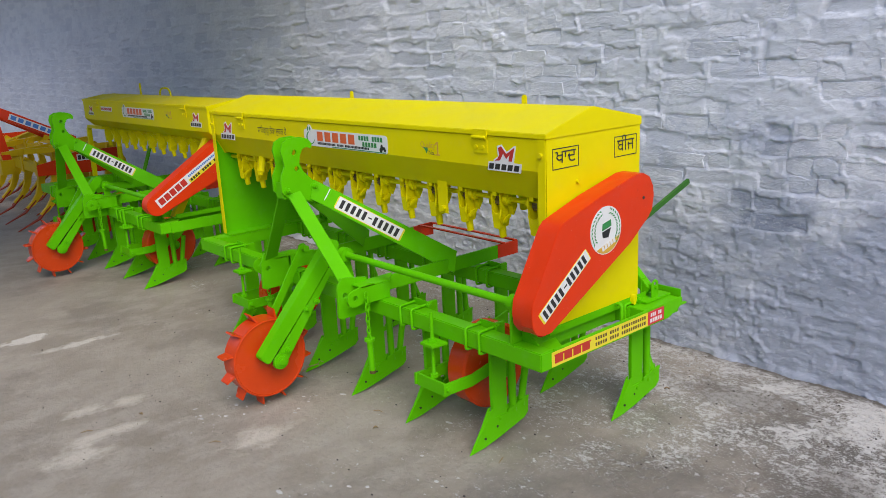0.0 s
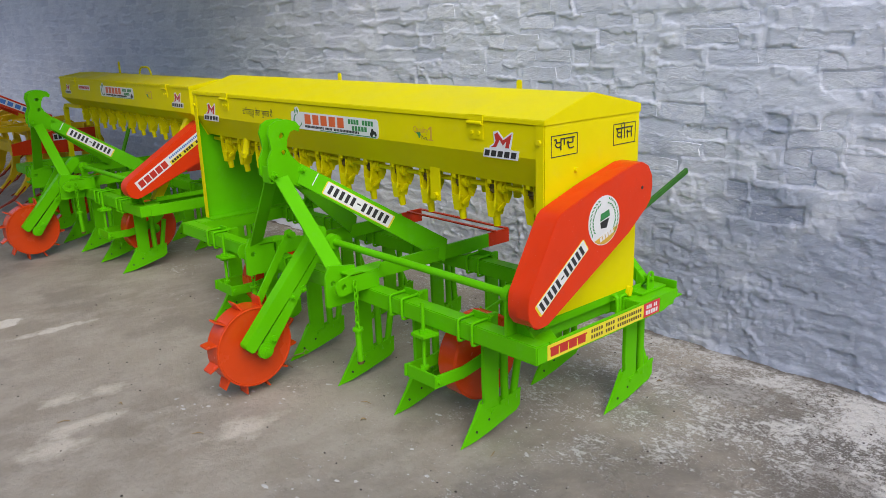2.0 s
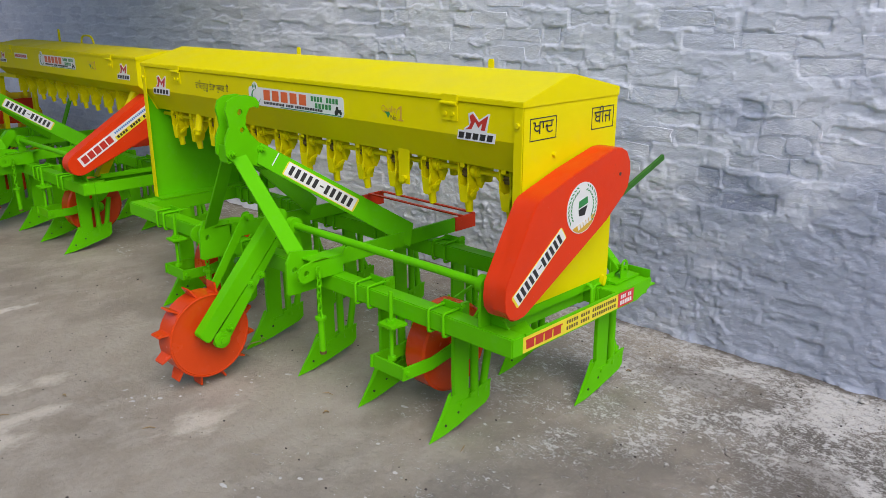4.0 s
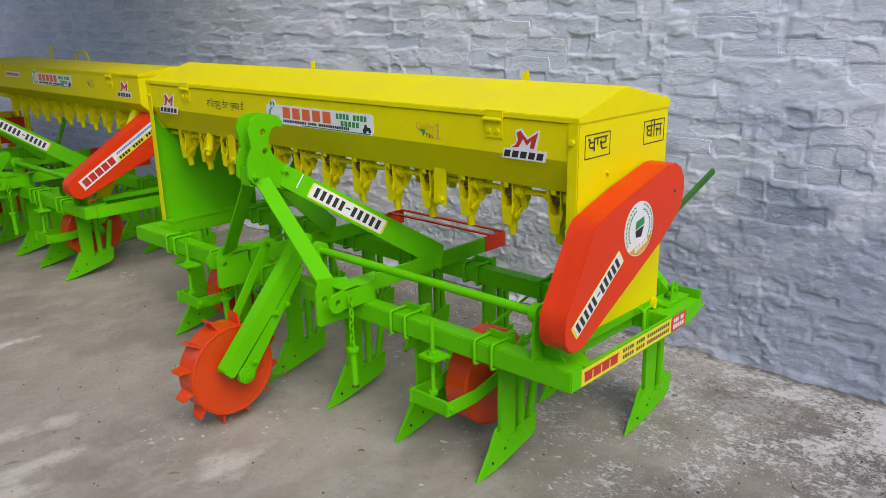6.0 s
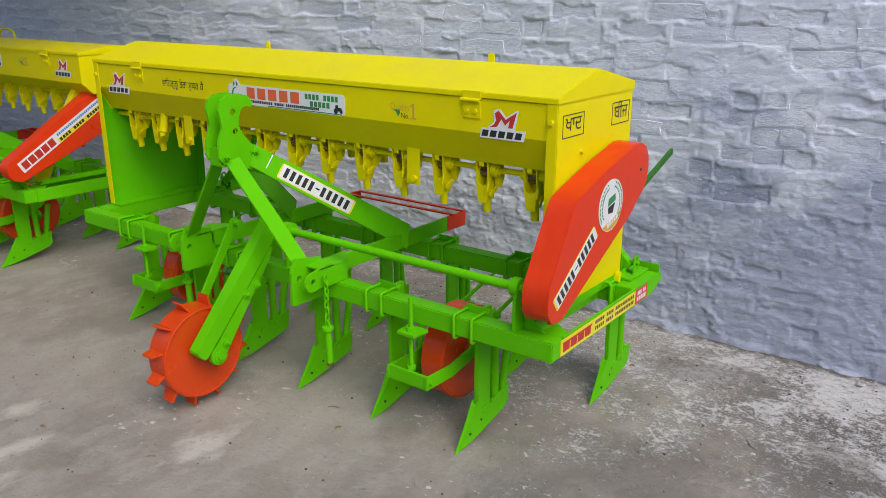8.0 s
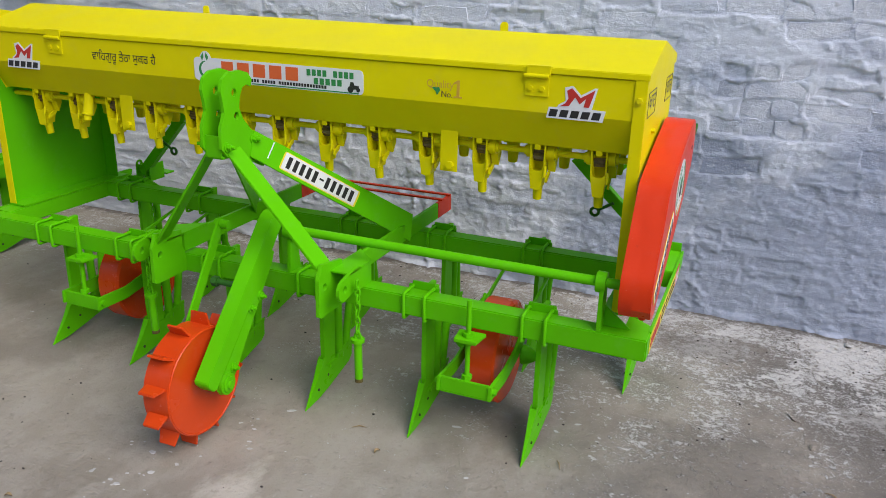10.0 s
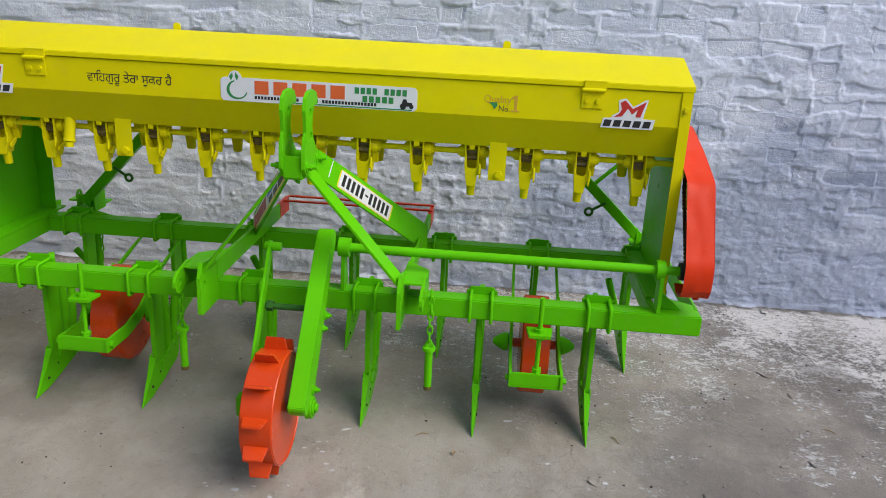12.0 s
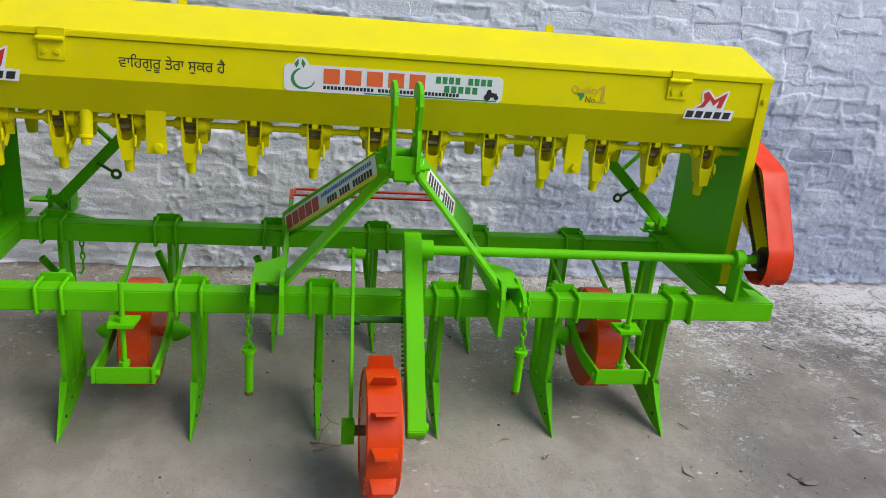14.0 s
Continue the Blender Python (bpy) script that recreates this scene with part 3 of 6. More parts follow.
def tine_meshes():
    """Meshes of one tine, about the foot of its beam's front face; y runs back."""
    out = {}
    bm = bmesh.new()
    prism(bm, [(0.0735, 0.470), (0.0735, 0.20), (0.079, 0.10), (0.148, 0.10), (0.148, 0.470)], "x", -0.008, 0.008)
    out["tine"] = finish("tine", bm, GREEN, 0.0015)
    bm = bmesh.new()
    out_l = [(-0.043, 0.0), (0.03, 0.011), (0.10, 0.027), (0.236, 0.060), (0.256, 0.078), (0.258, 0.142), (0.250, 0.146), (0.150, 0.124), (0.148, 0.112), (0.078, 0.112), (0.076, 0.150), (0.064, 0.146), (0.026, 0.086)]
    prism(bm, out_l, "x", -0.0115, -0.008)
    prism(bm, out_l, "x", 0.008, 0.0115)
    prism(bm, [(-0.043, 0.0), (0.03, 0.012), (0.068, 0.022), (0.07, 0.140), (0.062, 0.140), (0.024, 0.084)], "x", -0.0082, 0.0082)
    prism(bm, [(0.16, 0.042), (0.234, 0.061), (0.253, 0.08), (0.253, 0.125), (0.16, 0.11)], "x", -0.0082, 0.0082)
    prism(bm, [(0.150, 0.110), (0.256, 0.132), (0.258, 0.147), (0.150, 0.1245)], "x", -0.0145, -0.0114)
    prism(bm, [(0.150, 0.110), (0.256, 0.132), (0.258, 0.147), (0.150, 0.1245)], "x", 0.0114, 0.0145)
    for v in bm.verts:
        v.co.x *= max(0.14, min(1.0, 0.14 + 0.86 * (v.co.y + 0.043) / 0.105))
    out["shoe"] = finish("shoe", bm, GREEN, 0.001)
    bm = bmesh.new()
    tube(bm, [(-0.0165, 0, 0), (0.0165, 0, 0)], 0.0075, 6)
    out["bolt"] = finish("bolt", bm, GREEN)
    # dark plug: a bolt hole's shade put into its colour
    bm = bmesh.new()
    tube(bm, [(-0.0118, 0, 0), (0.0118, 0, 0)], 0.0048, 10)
    out["bolt_hole_shade"] = finish("bolt_hole_shade", bm, HOLLOW_SHADE)
    bm = bmesh.new()
    pipe(bm, Vector((0, 0.186, 0.10)), Vector((0, 0.181, 0.352)), 0.0150, 0.0122)
    out["seed_tube"] = finish("seed_tube", bm, GREEN)
    bm = bmesh.new()
    pipe(bm, Vector((0, 0, 0)), Vector((0, 0.030, 0.19)), 0.0140, 0.0115)
    out["fertilizer_tube"] = finish("fertilizer_tube", bm, GREEN)
    bm = bmesh.new()
    box(bm, -0.050, 0.050, 0.066, 0.073, BEAM_Z0 - 0.02, 0.490)
    bmesh.ops.bevel(bm, geom=[e for e in bm.edges if abs(e.verts[0].co.y - e.verts[1].co.y) > 0.004], offset=0.012, segments=3, affect="EDGES")
    out["clamp_plate"] = finish("clamp_plate", bm, GREEN, 0.001)
    bm = bmesh.new()
    tube(bm, [(0, 0.095, BEAM_Z1 + 0.008), (0, 0.0, BEAM_Z1 + 0.008), (0, -0.006, BEAM_Z1 + 0.005), (0, -0.008, BEAM_Z1), (0, -0.008, BEAM_Z0), (0, -0.006, BEAM_Z0 - 0.005), (0, 0.0, BEAM_Z0 - 0.008), (0, 0.095, BEAM_Z0 - 0.008)], 0.0055, 8)
    for zz in (BEAM_Z1 + 0.008, BEAM_Z0 - 0.008):
        tube(bm, [(0, 0.074, zz), (0, 0.084, zz)], 0.010, 6)
    out["u_bolt"] = finish("u_bolt", bm, GREEN)
    return out


TINE = tine_meshes()


def add_tine(drill, x, y):
    t = put("tine", TINE["tine"], drill, Vector((x, y, 0)) - B)
    for name in ("shoe", "seed_tube", "clamp_plate"):
        put(name, TINE[name], t)
    rnd = random.Random(int(x * 1000) + int(y * 77))
    f = put("fertilizer_tube", TINE["fertilizer_tube"], t, (0, 0.228, 0.112))
    back = y > 2.3
    f.rotation_euler = (rnd.uniform(0.0, 0.45) if back else rnd.uniform(-0.05, 0.08), (-0.55 if x < -3.7 else rnd.uniform(-0.4, 0.25)) if back else rnd.uniform(-0.06, 0.06), 0)
    put("bolt", TINE["bolt"], t, (0, 0.108, 0.098))
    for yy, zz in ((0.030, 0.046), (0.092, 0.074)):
        put("bolt_hole_shade", TINE["bolt_hole_shade"], t, (0, yy, zz), "dark plug painted as the shade of a bolt hole")
    for dx in (-0.034, 0.034):
        put("u_bolt", TINE["u_bolt"], t, (dx, 0, 0))


def cup_meshes():
    """One fluted feed cup below the hopper, about its shaft; the window looks to -y."""
    out = {}
    bm = bmesh.new()
    # cheeks and back of the housing
    cheek = [(-0.024, 0.034), (-0.026, -0.046), (-0.018, -0.106), (0.018, -0.102), (0.034, -0.03), (0.032, 0.034)]
    for sx in (-1, 1):
        lo, hi = [], []
        for (y, z) in cheek:
            w = 0.0225 if z > -0.05 else 0.0148
            lo.append(bm.verts.new((sx * w, y, z)))
            hi.append(bm.verts.new((sx * (w - 0.0035), y, z)))
        bm.faces.new(lo)
        bm.faces.new(hi[::-1])
        for k in range(len(lo)):
            bm.faces.new((lo[k], hi[k], hi[(k + 1) % len(lo)], lo[(k + 1) % len(lo)]))
    box(bm, -0.0188, 0.0188, 0.016, 0.031, -0.06, 0.034)
    # front with a tall window rounded at its foot
    inner = [(0.0192 * math.cos(t), -0.038 + 0.014 * math.sin(t)) for t in np.linspace(0, -math.pi, 9)]
    prism(bm, [(0.0235, 0.034), (0.0235, -0.044), (0.0150, -0.108), (0.0, -0.110), (-0.0150, -0.108), (-0.0235, -0.044), (-0.0235, 0.034), (-0.0192, 0.034)] + [p for p in inner[::-1]] + [(0.0192, 0.034)], "y", -0.0305, -0.0265)
    prism(bm, [(0.0195, -0.056), (0.0140, -0.106), (-0.0140, -0.106), (-0.0195, -0.056)], "y", -0.0268, 0.018)
    out["feed_cup"] = finish("feed_cup", bm, YELLOW, 0.0008)
    bm = bmesh.new()
    tube(bm, [(0, -0.005, -0.090), (0, -0.002, -0.116), (0, -0.001, -0.1165), (0.0, 0.002, -0.146)], 0.02, 14, radii=[0.0165, 0.0150, 0.0145, 0.0132])
    out["funnel"] = finish("funnel", bm, YELLOW)
    bm = bmesh.new()
    prism(bm, [(-0.002 + (0.019 if k % 2 else 0.014) * math.cos(k * math.pi / 8), -0.009 + (0.019 if k % 2 else 0.014) * math.sin(k * math.pi / 8)) for k in range(16)], "x", -0.0185, 0.0185)
    out["roller"] = finish("roller", bm, RUSTY)
    bm = bmesh.new()
    # oval tab on the side and a latch pin above it
    prism(bm, round_bar((-0.018, -0.080), (0.010, -0.064), 0.0075, 6), "x", 0.0255, 0.0315)
    tube(bm, [(0.016, -0.004, -0.072), (0.027, -0.004, -0.072)], 0.006, 8)
    out["wing_nut"] = finish("wing_nut", bm, YELLOW, 0.0008)
    bm = bmesh.new()
    tube(bm, [(0.026, -0.030, -0.034), (0.0275, -0.036, -0.050), (0.026, -0.038, -0.066)], 0.0042, 8)
    box(bm, 0.0228, 0.0300, -0.038, -0.022, -0.058, -0.050)
    out["latch"] = finish("latch", bm, YELLOW, 0.0008)
    bm = bmesh.new()
    box(bm, -0.009, 0.009, -0.036, -0.0307, 0.014, 0.040)
    out["clip"] = finish("clip", bm, YELLOW, 0.0008)
    bm = bmesh.new()
    disc(bm, (0.034, 0.002, 0), "x", 0.024, 0.022, 16)
    disc(bm, (0.049, 0.0, 0), "x", 0.0165, 0.010, 14)
    prism(bm, [(0.004, 0.03), (0.030, 0.03), (0.036, -0.03), (0.016, -0.062), (0.006, -0.03)], "x", 0.0228, 0.046)
    out["collar"] = finish("collar", bm, YELLOW, 0.001)
    bm = bmesh.new()
    disc(bm, (-0.031, 0.002, 0), "x", 0.021, 0.016, 16)
    disc(bm, (-0.042, 0.0, 0), "x", 0.015, 0.008, 14)
    out["end_collar"] = finish("end_collar", bm, YELLOW, 0.001)
    bm = bmesh.new()
    box(bm, -0.028, 0.028, -0.03, 0.03, -0.035, 0.03)
    tube(bm, [(0.0, 0, -0.03), (0.0, 0.0, -0.085), (0.0, 0.0, -0.105)], 0.017, 10, radii=[0.024, 0.018, 0.016])
    out["rear_cup"] = finish("rear_cup", bm, YELLOW, 0.002)
    return out


CUP = cup_meshes()


def chain_and_pin(drill, x, y, z):
    bm = bmesh.new()
    zz, k = z, 0
    while zz > z - 0.185:
        pts = []
        for a in range(12):
            t = 2 * math.pi * a / 12
            s, c = 0.008 * math.cos(t), 0.016 * math.sin(t)
            pts.append((x + (s if k % 2 else 0.002 * math.sin(k)), y + (0 if k % 2 else s), zz - 0.016 + c))
        tube(bm, pts, 0.0032, 6, closed=True)
        zz -= 0.024
        k += 1
    chain = part("hitch_chain", loc(bm), GREEN, drill)
    bm = bmesh.new()
    tube(bm, [(x, y, zz - 0.001), (x, y, zz - 0.012), (x, y, zz - 0.013), (x, y + 0.004, zz - 0.145)], 0.012, 12, radii=[0.021, 0.021, 0.0125, 0.0125])
    tube(bm, [(x - 0.014, y, zz - 0.002), (x - 0.010, y, zz + 0.012), (x + 0.010, y, zz + 0.012), (x + 0.014, y, zz - 0.002)], 0.003, 6)
    part("hitch_pin", loc(bm), GREEN, chain, "green linch pin on a chain, rubbed bare at its tip")
    bm = bmesh.new()
    tube(bm, [(x, y + 0.0042, zz - 0.138), (x, y + 0.0045, zz - 0.150)], 0.0131, 12)
    part("worn_tip", loc(bm), RUSTY, chain)


def drill_frame(drill):
    bm = bmesh.new()
    box(bm, FX0, FX1, FRONT_Y, FRONT_Y + BEAM_W, BEAM_Z0, BEAM_Z1)
    part("front_beam", loc(bm), GREEN, drill, bevel=0.004)
    bm = bmesh.new()
    box(bm, FX0 + 0.0085, -1.520, REAR_Y, REAR_Y + BEAM_W, BEAM_Z0, BEAM_Z1)
    part("rear_beam", loc(bm), GREEN, drill, bevel=0.004)
    side = [(FRONT_Y + 0.0655, BEAM_Z0), (2.72, BEAM_Z0), (2.80, BEAM_Z0 + 0.028), (2.812, BEAM_Z1 - 0.008), (2.805, BEAM_Z1), (FRONT_Y + 0.0655, BEAM_Z1)]
    for x0, x1, t0, t1 in ((FX1 - 0.008, FX1, -1.60, -1.5385), (FX0, FX0 + 0.008, FX0 + 0.0085, FX0 + 0.090)):
        bm = bmesh.new()
        prism(bm, side, "x", x0, x1)
        part("end_bar", loc(bm), GREEN, drill, bevel=0.001)
        bm = bmesh.new()
        box(bm, t0, t0 + 0.022 if x0 > MID else t1, FRONT_Y + 0.0655, REAR_Y - 0.0005, BEAM_Z0 + 0.001, BEAM_Z1 - 0.001)
        part("end_tube", loc(bm), GREEN, drill, bevel=0.003)
        bm = bmesh.new()
        box(bm, t0, t1, 2.14, 2.70, BEAM_Z1 + 0.0005, BEAM_Z1 + 0.008)
        part("mounting_plate", loc(bm), GREEN, drill, bevel=0.001)
        if x0 > MID:
            bm = bmesh.new()
            box(bm, t1 + 0.001, t1 + 0.0055, 2.146, 2.70, BEAM_Z1 + 0.0005, BEAM_Z1 + 0.028)
            part("base_angle", loc(bm), GREEN, drill, bevel=0.001)
    # gussets and clamp rods at the open end
    bm = bmesh.new()
    prism(bm, [(FX1 - 0.0085, FRONT_Y + 0.0655), (FX1 - 0.0085, FRONT_Y + 0.11), (-1.5195, FRONT_Y + 0.155), (-1.5195, FRONT_Y + 0.0655)], "z", BEAM_Z1 - 0.010, BEAM_Z1 - 0.002)
    part("gusset", loc(bm), GREEN, drill)
    bm = bmesh.new()
    box(bm, -1.5195, FX1 - 0.0085, 2.58, 2.80, BEAM_Z0 + 0.004, BEAM_Z1 - 0.002)
    part("corner_block", loc(bm), GREEN, drill, bevel=0.002)
    bm = bmesh.new()
    tube(bm, [(-1.518, 2.50, 0.499), (-1.506, 2.50, 0.499), (-1.498, 2.50, 0.491), (-1.497, 2.50, 0.385)], 0.0075, 10)
    part("clamp_rod", loc(bm), GREEN, drill)
    bm = bmesh.new()
    prism(bm, round_bar((2.605, 0.478), (2.610, 0.498), 0.009, 6), "x", -1.533, -1.516)
    part("sheet_lug", loc(bm), YELLOW, drill, "small yellow lug of the end sheet")
    bm = bmesh.new()
    for k in range(4):
        zc = 0.392 - 0.024 * k
        tube(bm, [(-3.712 + (0.007 * math.cos(t) if k % 2 else 0), 2.648 + (0 if k % 2 else 0.007 * math.cos(t)), zc + 0.015 * math.sin(t)) for t in np.linspace(0, 2 * math.pi, 10, endpoint=False)], 0.0032, 6, closed=True)
    tube(bm, [(-3.712, 2.648, 0.308), (-3.712, 2.648, 0.268), (-3.722, 2.648, 0.250), (-3.728, 2.648, 0.258)], 0.004, 6)
    part("hook_chain", loc(bm), GREEN, drill, "short green chain with a hook")
    for x in FRONT_TINES:
        add_tine(drill, x, FRONT_Y)
    for x in REAR_TINES:
        add_tine(drill, x, REAR_Y)


def depth_wheel(drill, x):
    """A plain depth wheel in a fork that a screw raises and lowers."""
    cy, cz, r = 2.238, 0.230, 0.170
    bm = bmesh.new()
    tube(bm, [(x - 0.047, cy, cz), (x - 0.041, cy, cz), (x + 0.041, cy, cz), (x + 0.047, cy, cz)], r, 36, radii=[r - 0.010, r, r, r - 0.010])
    w = part("depth_wheel", loc(bm), WHEEL_ORANGE, drill, "orange-red steel depth wheel")
    bm = bmesh.new()
    disc(bm, (x, cy, cz), "x", 0.016, 0.155, 12)
    part("axle", loc(bm), WHEEL_ORANGE, w)
    for sx in (-1, 1):
        bm = bmesh.new()
        tube(bm, [(x + sx * 0.0865, cy, cz), (x + sx * 0.090, cy, cz), (x + sx * 0.104, cy, cz), (x + sx * 0.128, cy, cz), (x + sx * 0.142, cy, cz)], 0.03, 16, radii=[0.022, 0.032, 0.032, 0.020, 0.008])
        part("axle_cap", loc(bm), GREEN, w, "green domed axle cap")
    bm = bmesh.new()
    box(bm, x - 0.076, x + 0.076, 1.945, 1.955, 0.212, 0.256)
    box(bm, x - 0.076, x + 0.076, 1.945, 1.985, 0.206, 0.212)
    fork = part("fork", loc(bm), GREEN, drill, bevel=0.0015)
    for sx in (-1, 1):
        bm = bmesh.new()
        prism(bm, [(1.938, 0.210), (2.08, 0.206), (2.19, 0.226), (2.28, 0.268), (2.338, 0.330), (2.338, 0.376), (2.27, 0.316), (2.18, 0.272), (2.08, 0.252), (1.94, 0.256)], "x", x + sx * 0.081 - 0.005, x + sx * 0.081 + 0.005)
        tube(bm, [(x + sx * 0.081, 1.958, 0.234), (x + sx * 0.097, 1.958, 0.234)], 0.010, 6)
        part("fork_arm", loc(bm), GREEN, fork, bevel=0.001)
        bm = bmesh.new()
        prism(bm, [(2.315, 0.335), (2.345, 0.335), (2.585, 0.4015), (2.555, 0.4015), (2.33, 0.350)], "x", x + sx * 0.081 - 0.0048, x + sx * 0.081 + 0.0048)
        box(bm, x + sx * 0.081 - 0.020, x + sx * 0.081 + 0.014, 2.33, 2.36, 0.330, 0.346)
        part("hanger_strap", loc(bm), GREEN, fork, bevel=0.001)
    bm = bmesh.new()
    tube(bm, [(x, 1.966, 0.240), (x, 1.966, 0.508)], 0.0075, 10)
    disc(bm, (x, 1.966, 0.262), "z", 0.016, 0.014, 6)
    screw = part("depth_screw", loc(bm), GREEN, drill)
    bm = bmesh.new()
    prism(bm, [(x - 0.034, 1.935), (x + 0.034, 1.935), (x + 0.042, 2.004), (x - 0.042, 2.004)], "z", 0.383, 0.394)
    disc(bm, (x, 1.966, 0.400), "z", 0.017, 0.013, 6)
    disc(bm, (x, 1.966, 0.376), "z", 0.017, 0.013, 6)
    part("screw_bracket", loc(bm), GREEN, drill, bevel=0.001)


def ground_wheel(drill, dx=0.0):
    """The lugged drive wheel on its swinging chain case."""
    cy, cz, r, cx = 1.69, 0.212, 0.168, -2.722 + dx
    bm = bmesh.new()
    tube(bm, [(cx - 0.043, cy, cz), (cx - 0.043, cy, cz), (cx + 0.043, cy, cz), (cx + 0.043, cy, cz)], r, 48, radii=[r - 0.010, r, r, r - 0.010])
    w = part("ground_wheel", loc(bm), WHEEL_ORANGE, drill, "orange-red steel drive wheel with welded lugs")
    for sx in (-1, 1):
        bm = bmesh.new()
        tube(bm, [(cx + sx * 0.0432, cy + (r - 0.006) * math.cos(t), cz + (r - 0.006) * math.sin(t)) for t in np.linspace(0, 2 * math.pi, 48, endpoint=False)], 0.0035, 6, closed=True)
        part("rim_weld", loc(bm), WHEEL_ORANGE, w)
    for k in range(12):
        a = 2 * math.pi * (k + 0.45) / 12
        c, s = math.cos(a), math.sin(a)
        bm = bmesh.new()
        pts = [(-0.036, r - 0.006), (0.036, r - 0.006), (0.027, r + 0.038), (-0.027, r + 0.038)]
        lo, hi = [], []
        for u, d in pts:
            for lst, off in ((lo, -0.004), (hi, 0.004)):
                tilt = 0.014 * (d - r) / 0.038
                lst.append((cx + u, cy + d * c - (off + tilt) * s, cz + d * s + (off + tilt) * c))
        hexa(bm, lo, hi)
        part("lug", loc(bm), WHEEL_ORANGE, w, bevel=0.001)
    # chain case on the wheel's right, strap on its left
    x0, x1 = -2.656 + dx, -2.606 + dx
    top = (2.02, 0.612)
    o = Vector((cy - 0.036, cz + 0.044))
    u = (Vector((top[0] - 0.034, top[1] + 0.018)) - o)
    run = u.length
    u.normalize()
    v = Vector((u.y, -u.x))

    def at(along, across):
        p = o + u * along + v * across
        return p.x, p.y
    arc = [(run + 0.046 * math.cos(t), 0.000 + 0.031 * math.sin(t)) for t in np.linspace(-1.57, 1.57, 9)]
    bm = bmesh.new()
    prism(bm, [at(*p) for p in [(-0.030, 0.022), (-0.040, 0.012), (-0.036, -0.023), (-0.028, -0.031)] + arc + [(run * 0.6, 0.031)]], "x", x0, x1)
    case = part("chain_case", loc(bm), GREEN, drill, "green welded steel chain case", bevel=0.002)
    bm = bmesh.new()
    prism(bm, [at(*p) for p in [(-0.012, 0.034), (-0.032, 0.042), (-0.038, 0.060), (-0.030, 0.082), (-0.006, 0.096), (0.030, 0.092), (run * 0.80, 0.062), (run * 0.86, 0.052), (run * 0.86, 0.037)]], "x", x1 - 0.014, x1 - 0.006)
    plate = part("case_plate", loc(bm), GREEN, case, bevel=0.001)
    hy, hz = at(-0.002, 0.060)
    bm = bmesh.new()
    disc(bm, (x1 - 0.001, hy, hz), "x", 0.033, 0.012, 22)
    tube(bm, [(x1 + 0.005, hy, hz), (x1 + 0.010, hy, hz)], 0.024, 20)
    tube(bm, [(x1 + 0.010, hy, hz), (x1 + 0.018, hy, hz)], 0.013, 14)
    part("hub", loc(bm), GREEN, plate, bevel=0.0008)
    for along, across in ((0.052, 0.066), (0.235, 0.040), (0.285, 0.066)):
        by, bz = at(along, across)
        bm = bmesh.new()
        tube(bm, [(x1 - 0.007, by, bz), (x1 - 0.001, by, bz)], 0.015, 12)
        tube(bm, [(x1 - 0.001, by, bz), (x1 + 0.008, by, bz)], 0.0095, 6)
        tube(bm, [(x1 + 0.007, by, bz), (x1 + 0.016, by, bz)], 0.005, 8)
        part("bolt", loc(bm), GREEN, plate)
    bm = bmesh.new()
    for k in range(19):
        al = 0.145 + 0.0135 * k
        p, q = at(al - 0.0045, 0.083 - 0.052 * al), at(al + 0.0045, 0.083 - 0.052 * al)
        p2, q2 = at(al - 0.003, 0.0880 - 0.052 * al), at(al + 0.003, 0.0880 - 0.052 * al)
        prism(bm, [p, q, q2, p2], "x", x0 - 0.001, x1 - 0.008)
    part("roller_chain", loc(bm), GREEN, case, "green oversprayed roller chain")
    # dark panel that paints in the shade behind the case's slot
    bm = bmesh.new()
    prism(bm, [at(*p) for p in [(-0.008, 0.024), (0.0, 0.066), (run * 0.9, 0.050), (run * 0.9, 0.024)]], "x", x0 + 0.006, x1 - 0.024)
    part("case_gap_shade", loc(bm), HOLLOW_SHADE, case, "dark panel painted as shade inside the chain case")
    bm = bmesh.new()
    prism(bm, round_bar((cy - 0.004, cz - 0.01), (top[0] - 0.06, top[1] + 0.005), 0.017, 6), "x", -2.803 + dx, -2.794 + dx)
    box(bm, -2.823 + dx, -2.789 + dx, cy - 0.022, cy + 0.016, cz - 0.03, cz + 0.03)
    disc(bm, (-2.79 + dx, top[0] - 0.06, top[1] + 0.003), "x", 0.014, 0.05, 10)
    part("strap_arm", loc(bm), GREEN, drill, bevel=0.001)
    bm = bmesh.new()
    tube(bm, [(-2.81 + dx, cy, cz), (-2.66 + dx, cy, cz)], 0.014, 12)
    part("wheel_axle", loc(bm), RUSTY, w, "rusty axle stub")
    bm = bmesh.new()
    tube(bm, [(-2.80 + dx, 1.90, 0.44), (-2.65 + dx, 1.90, 0.44)], 0.010, 10)
    disc(bm, (-2.785 + dx, 1.90, 0.44), "x", 0.017, 0.02, 6)
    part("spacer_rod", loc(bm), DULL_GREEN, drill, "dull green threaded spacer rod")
    bm = bmesh.new()
    tube(bm, [(-2.60 + dx, 2.035, 0.604), (-1.53, 2.035, 0.604)], 0.0145, 14)
    disc(bm, (-2.580 + dx, 2.035, 0.604), "x", 0.031, 0.035, 18)
    part("cross_shaft", loc(bm), GREEN, drill)
    bm = bmesh.new()
    prism(bm, [(2.01, BEAM_Z1), (2.075, BEAM_Z1), (2.052, 0.60), (2.02, 0.60)], "x", -2.588 + dx, -2.576 + dx)
    part("shaft_bracket", loc(bm), GREEN, drill, bevel=0.001)
    bm = bmesh.new()
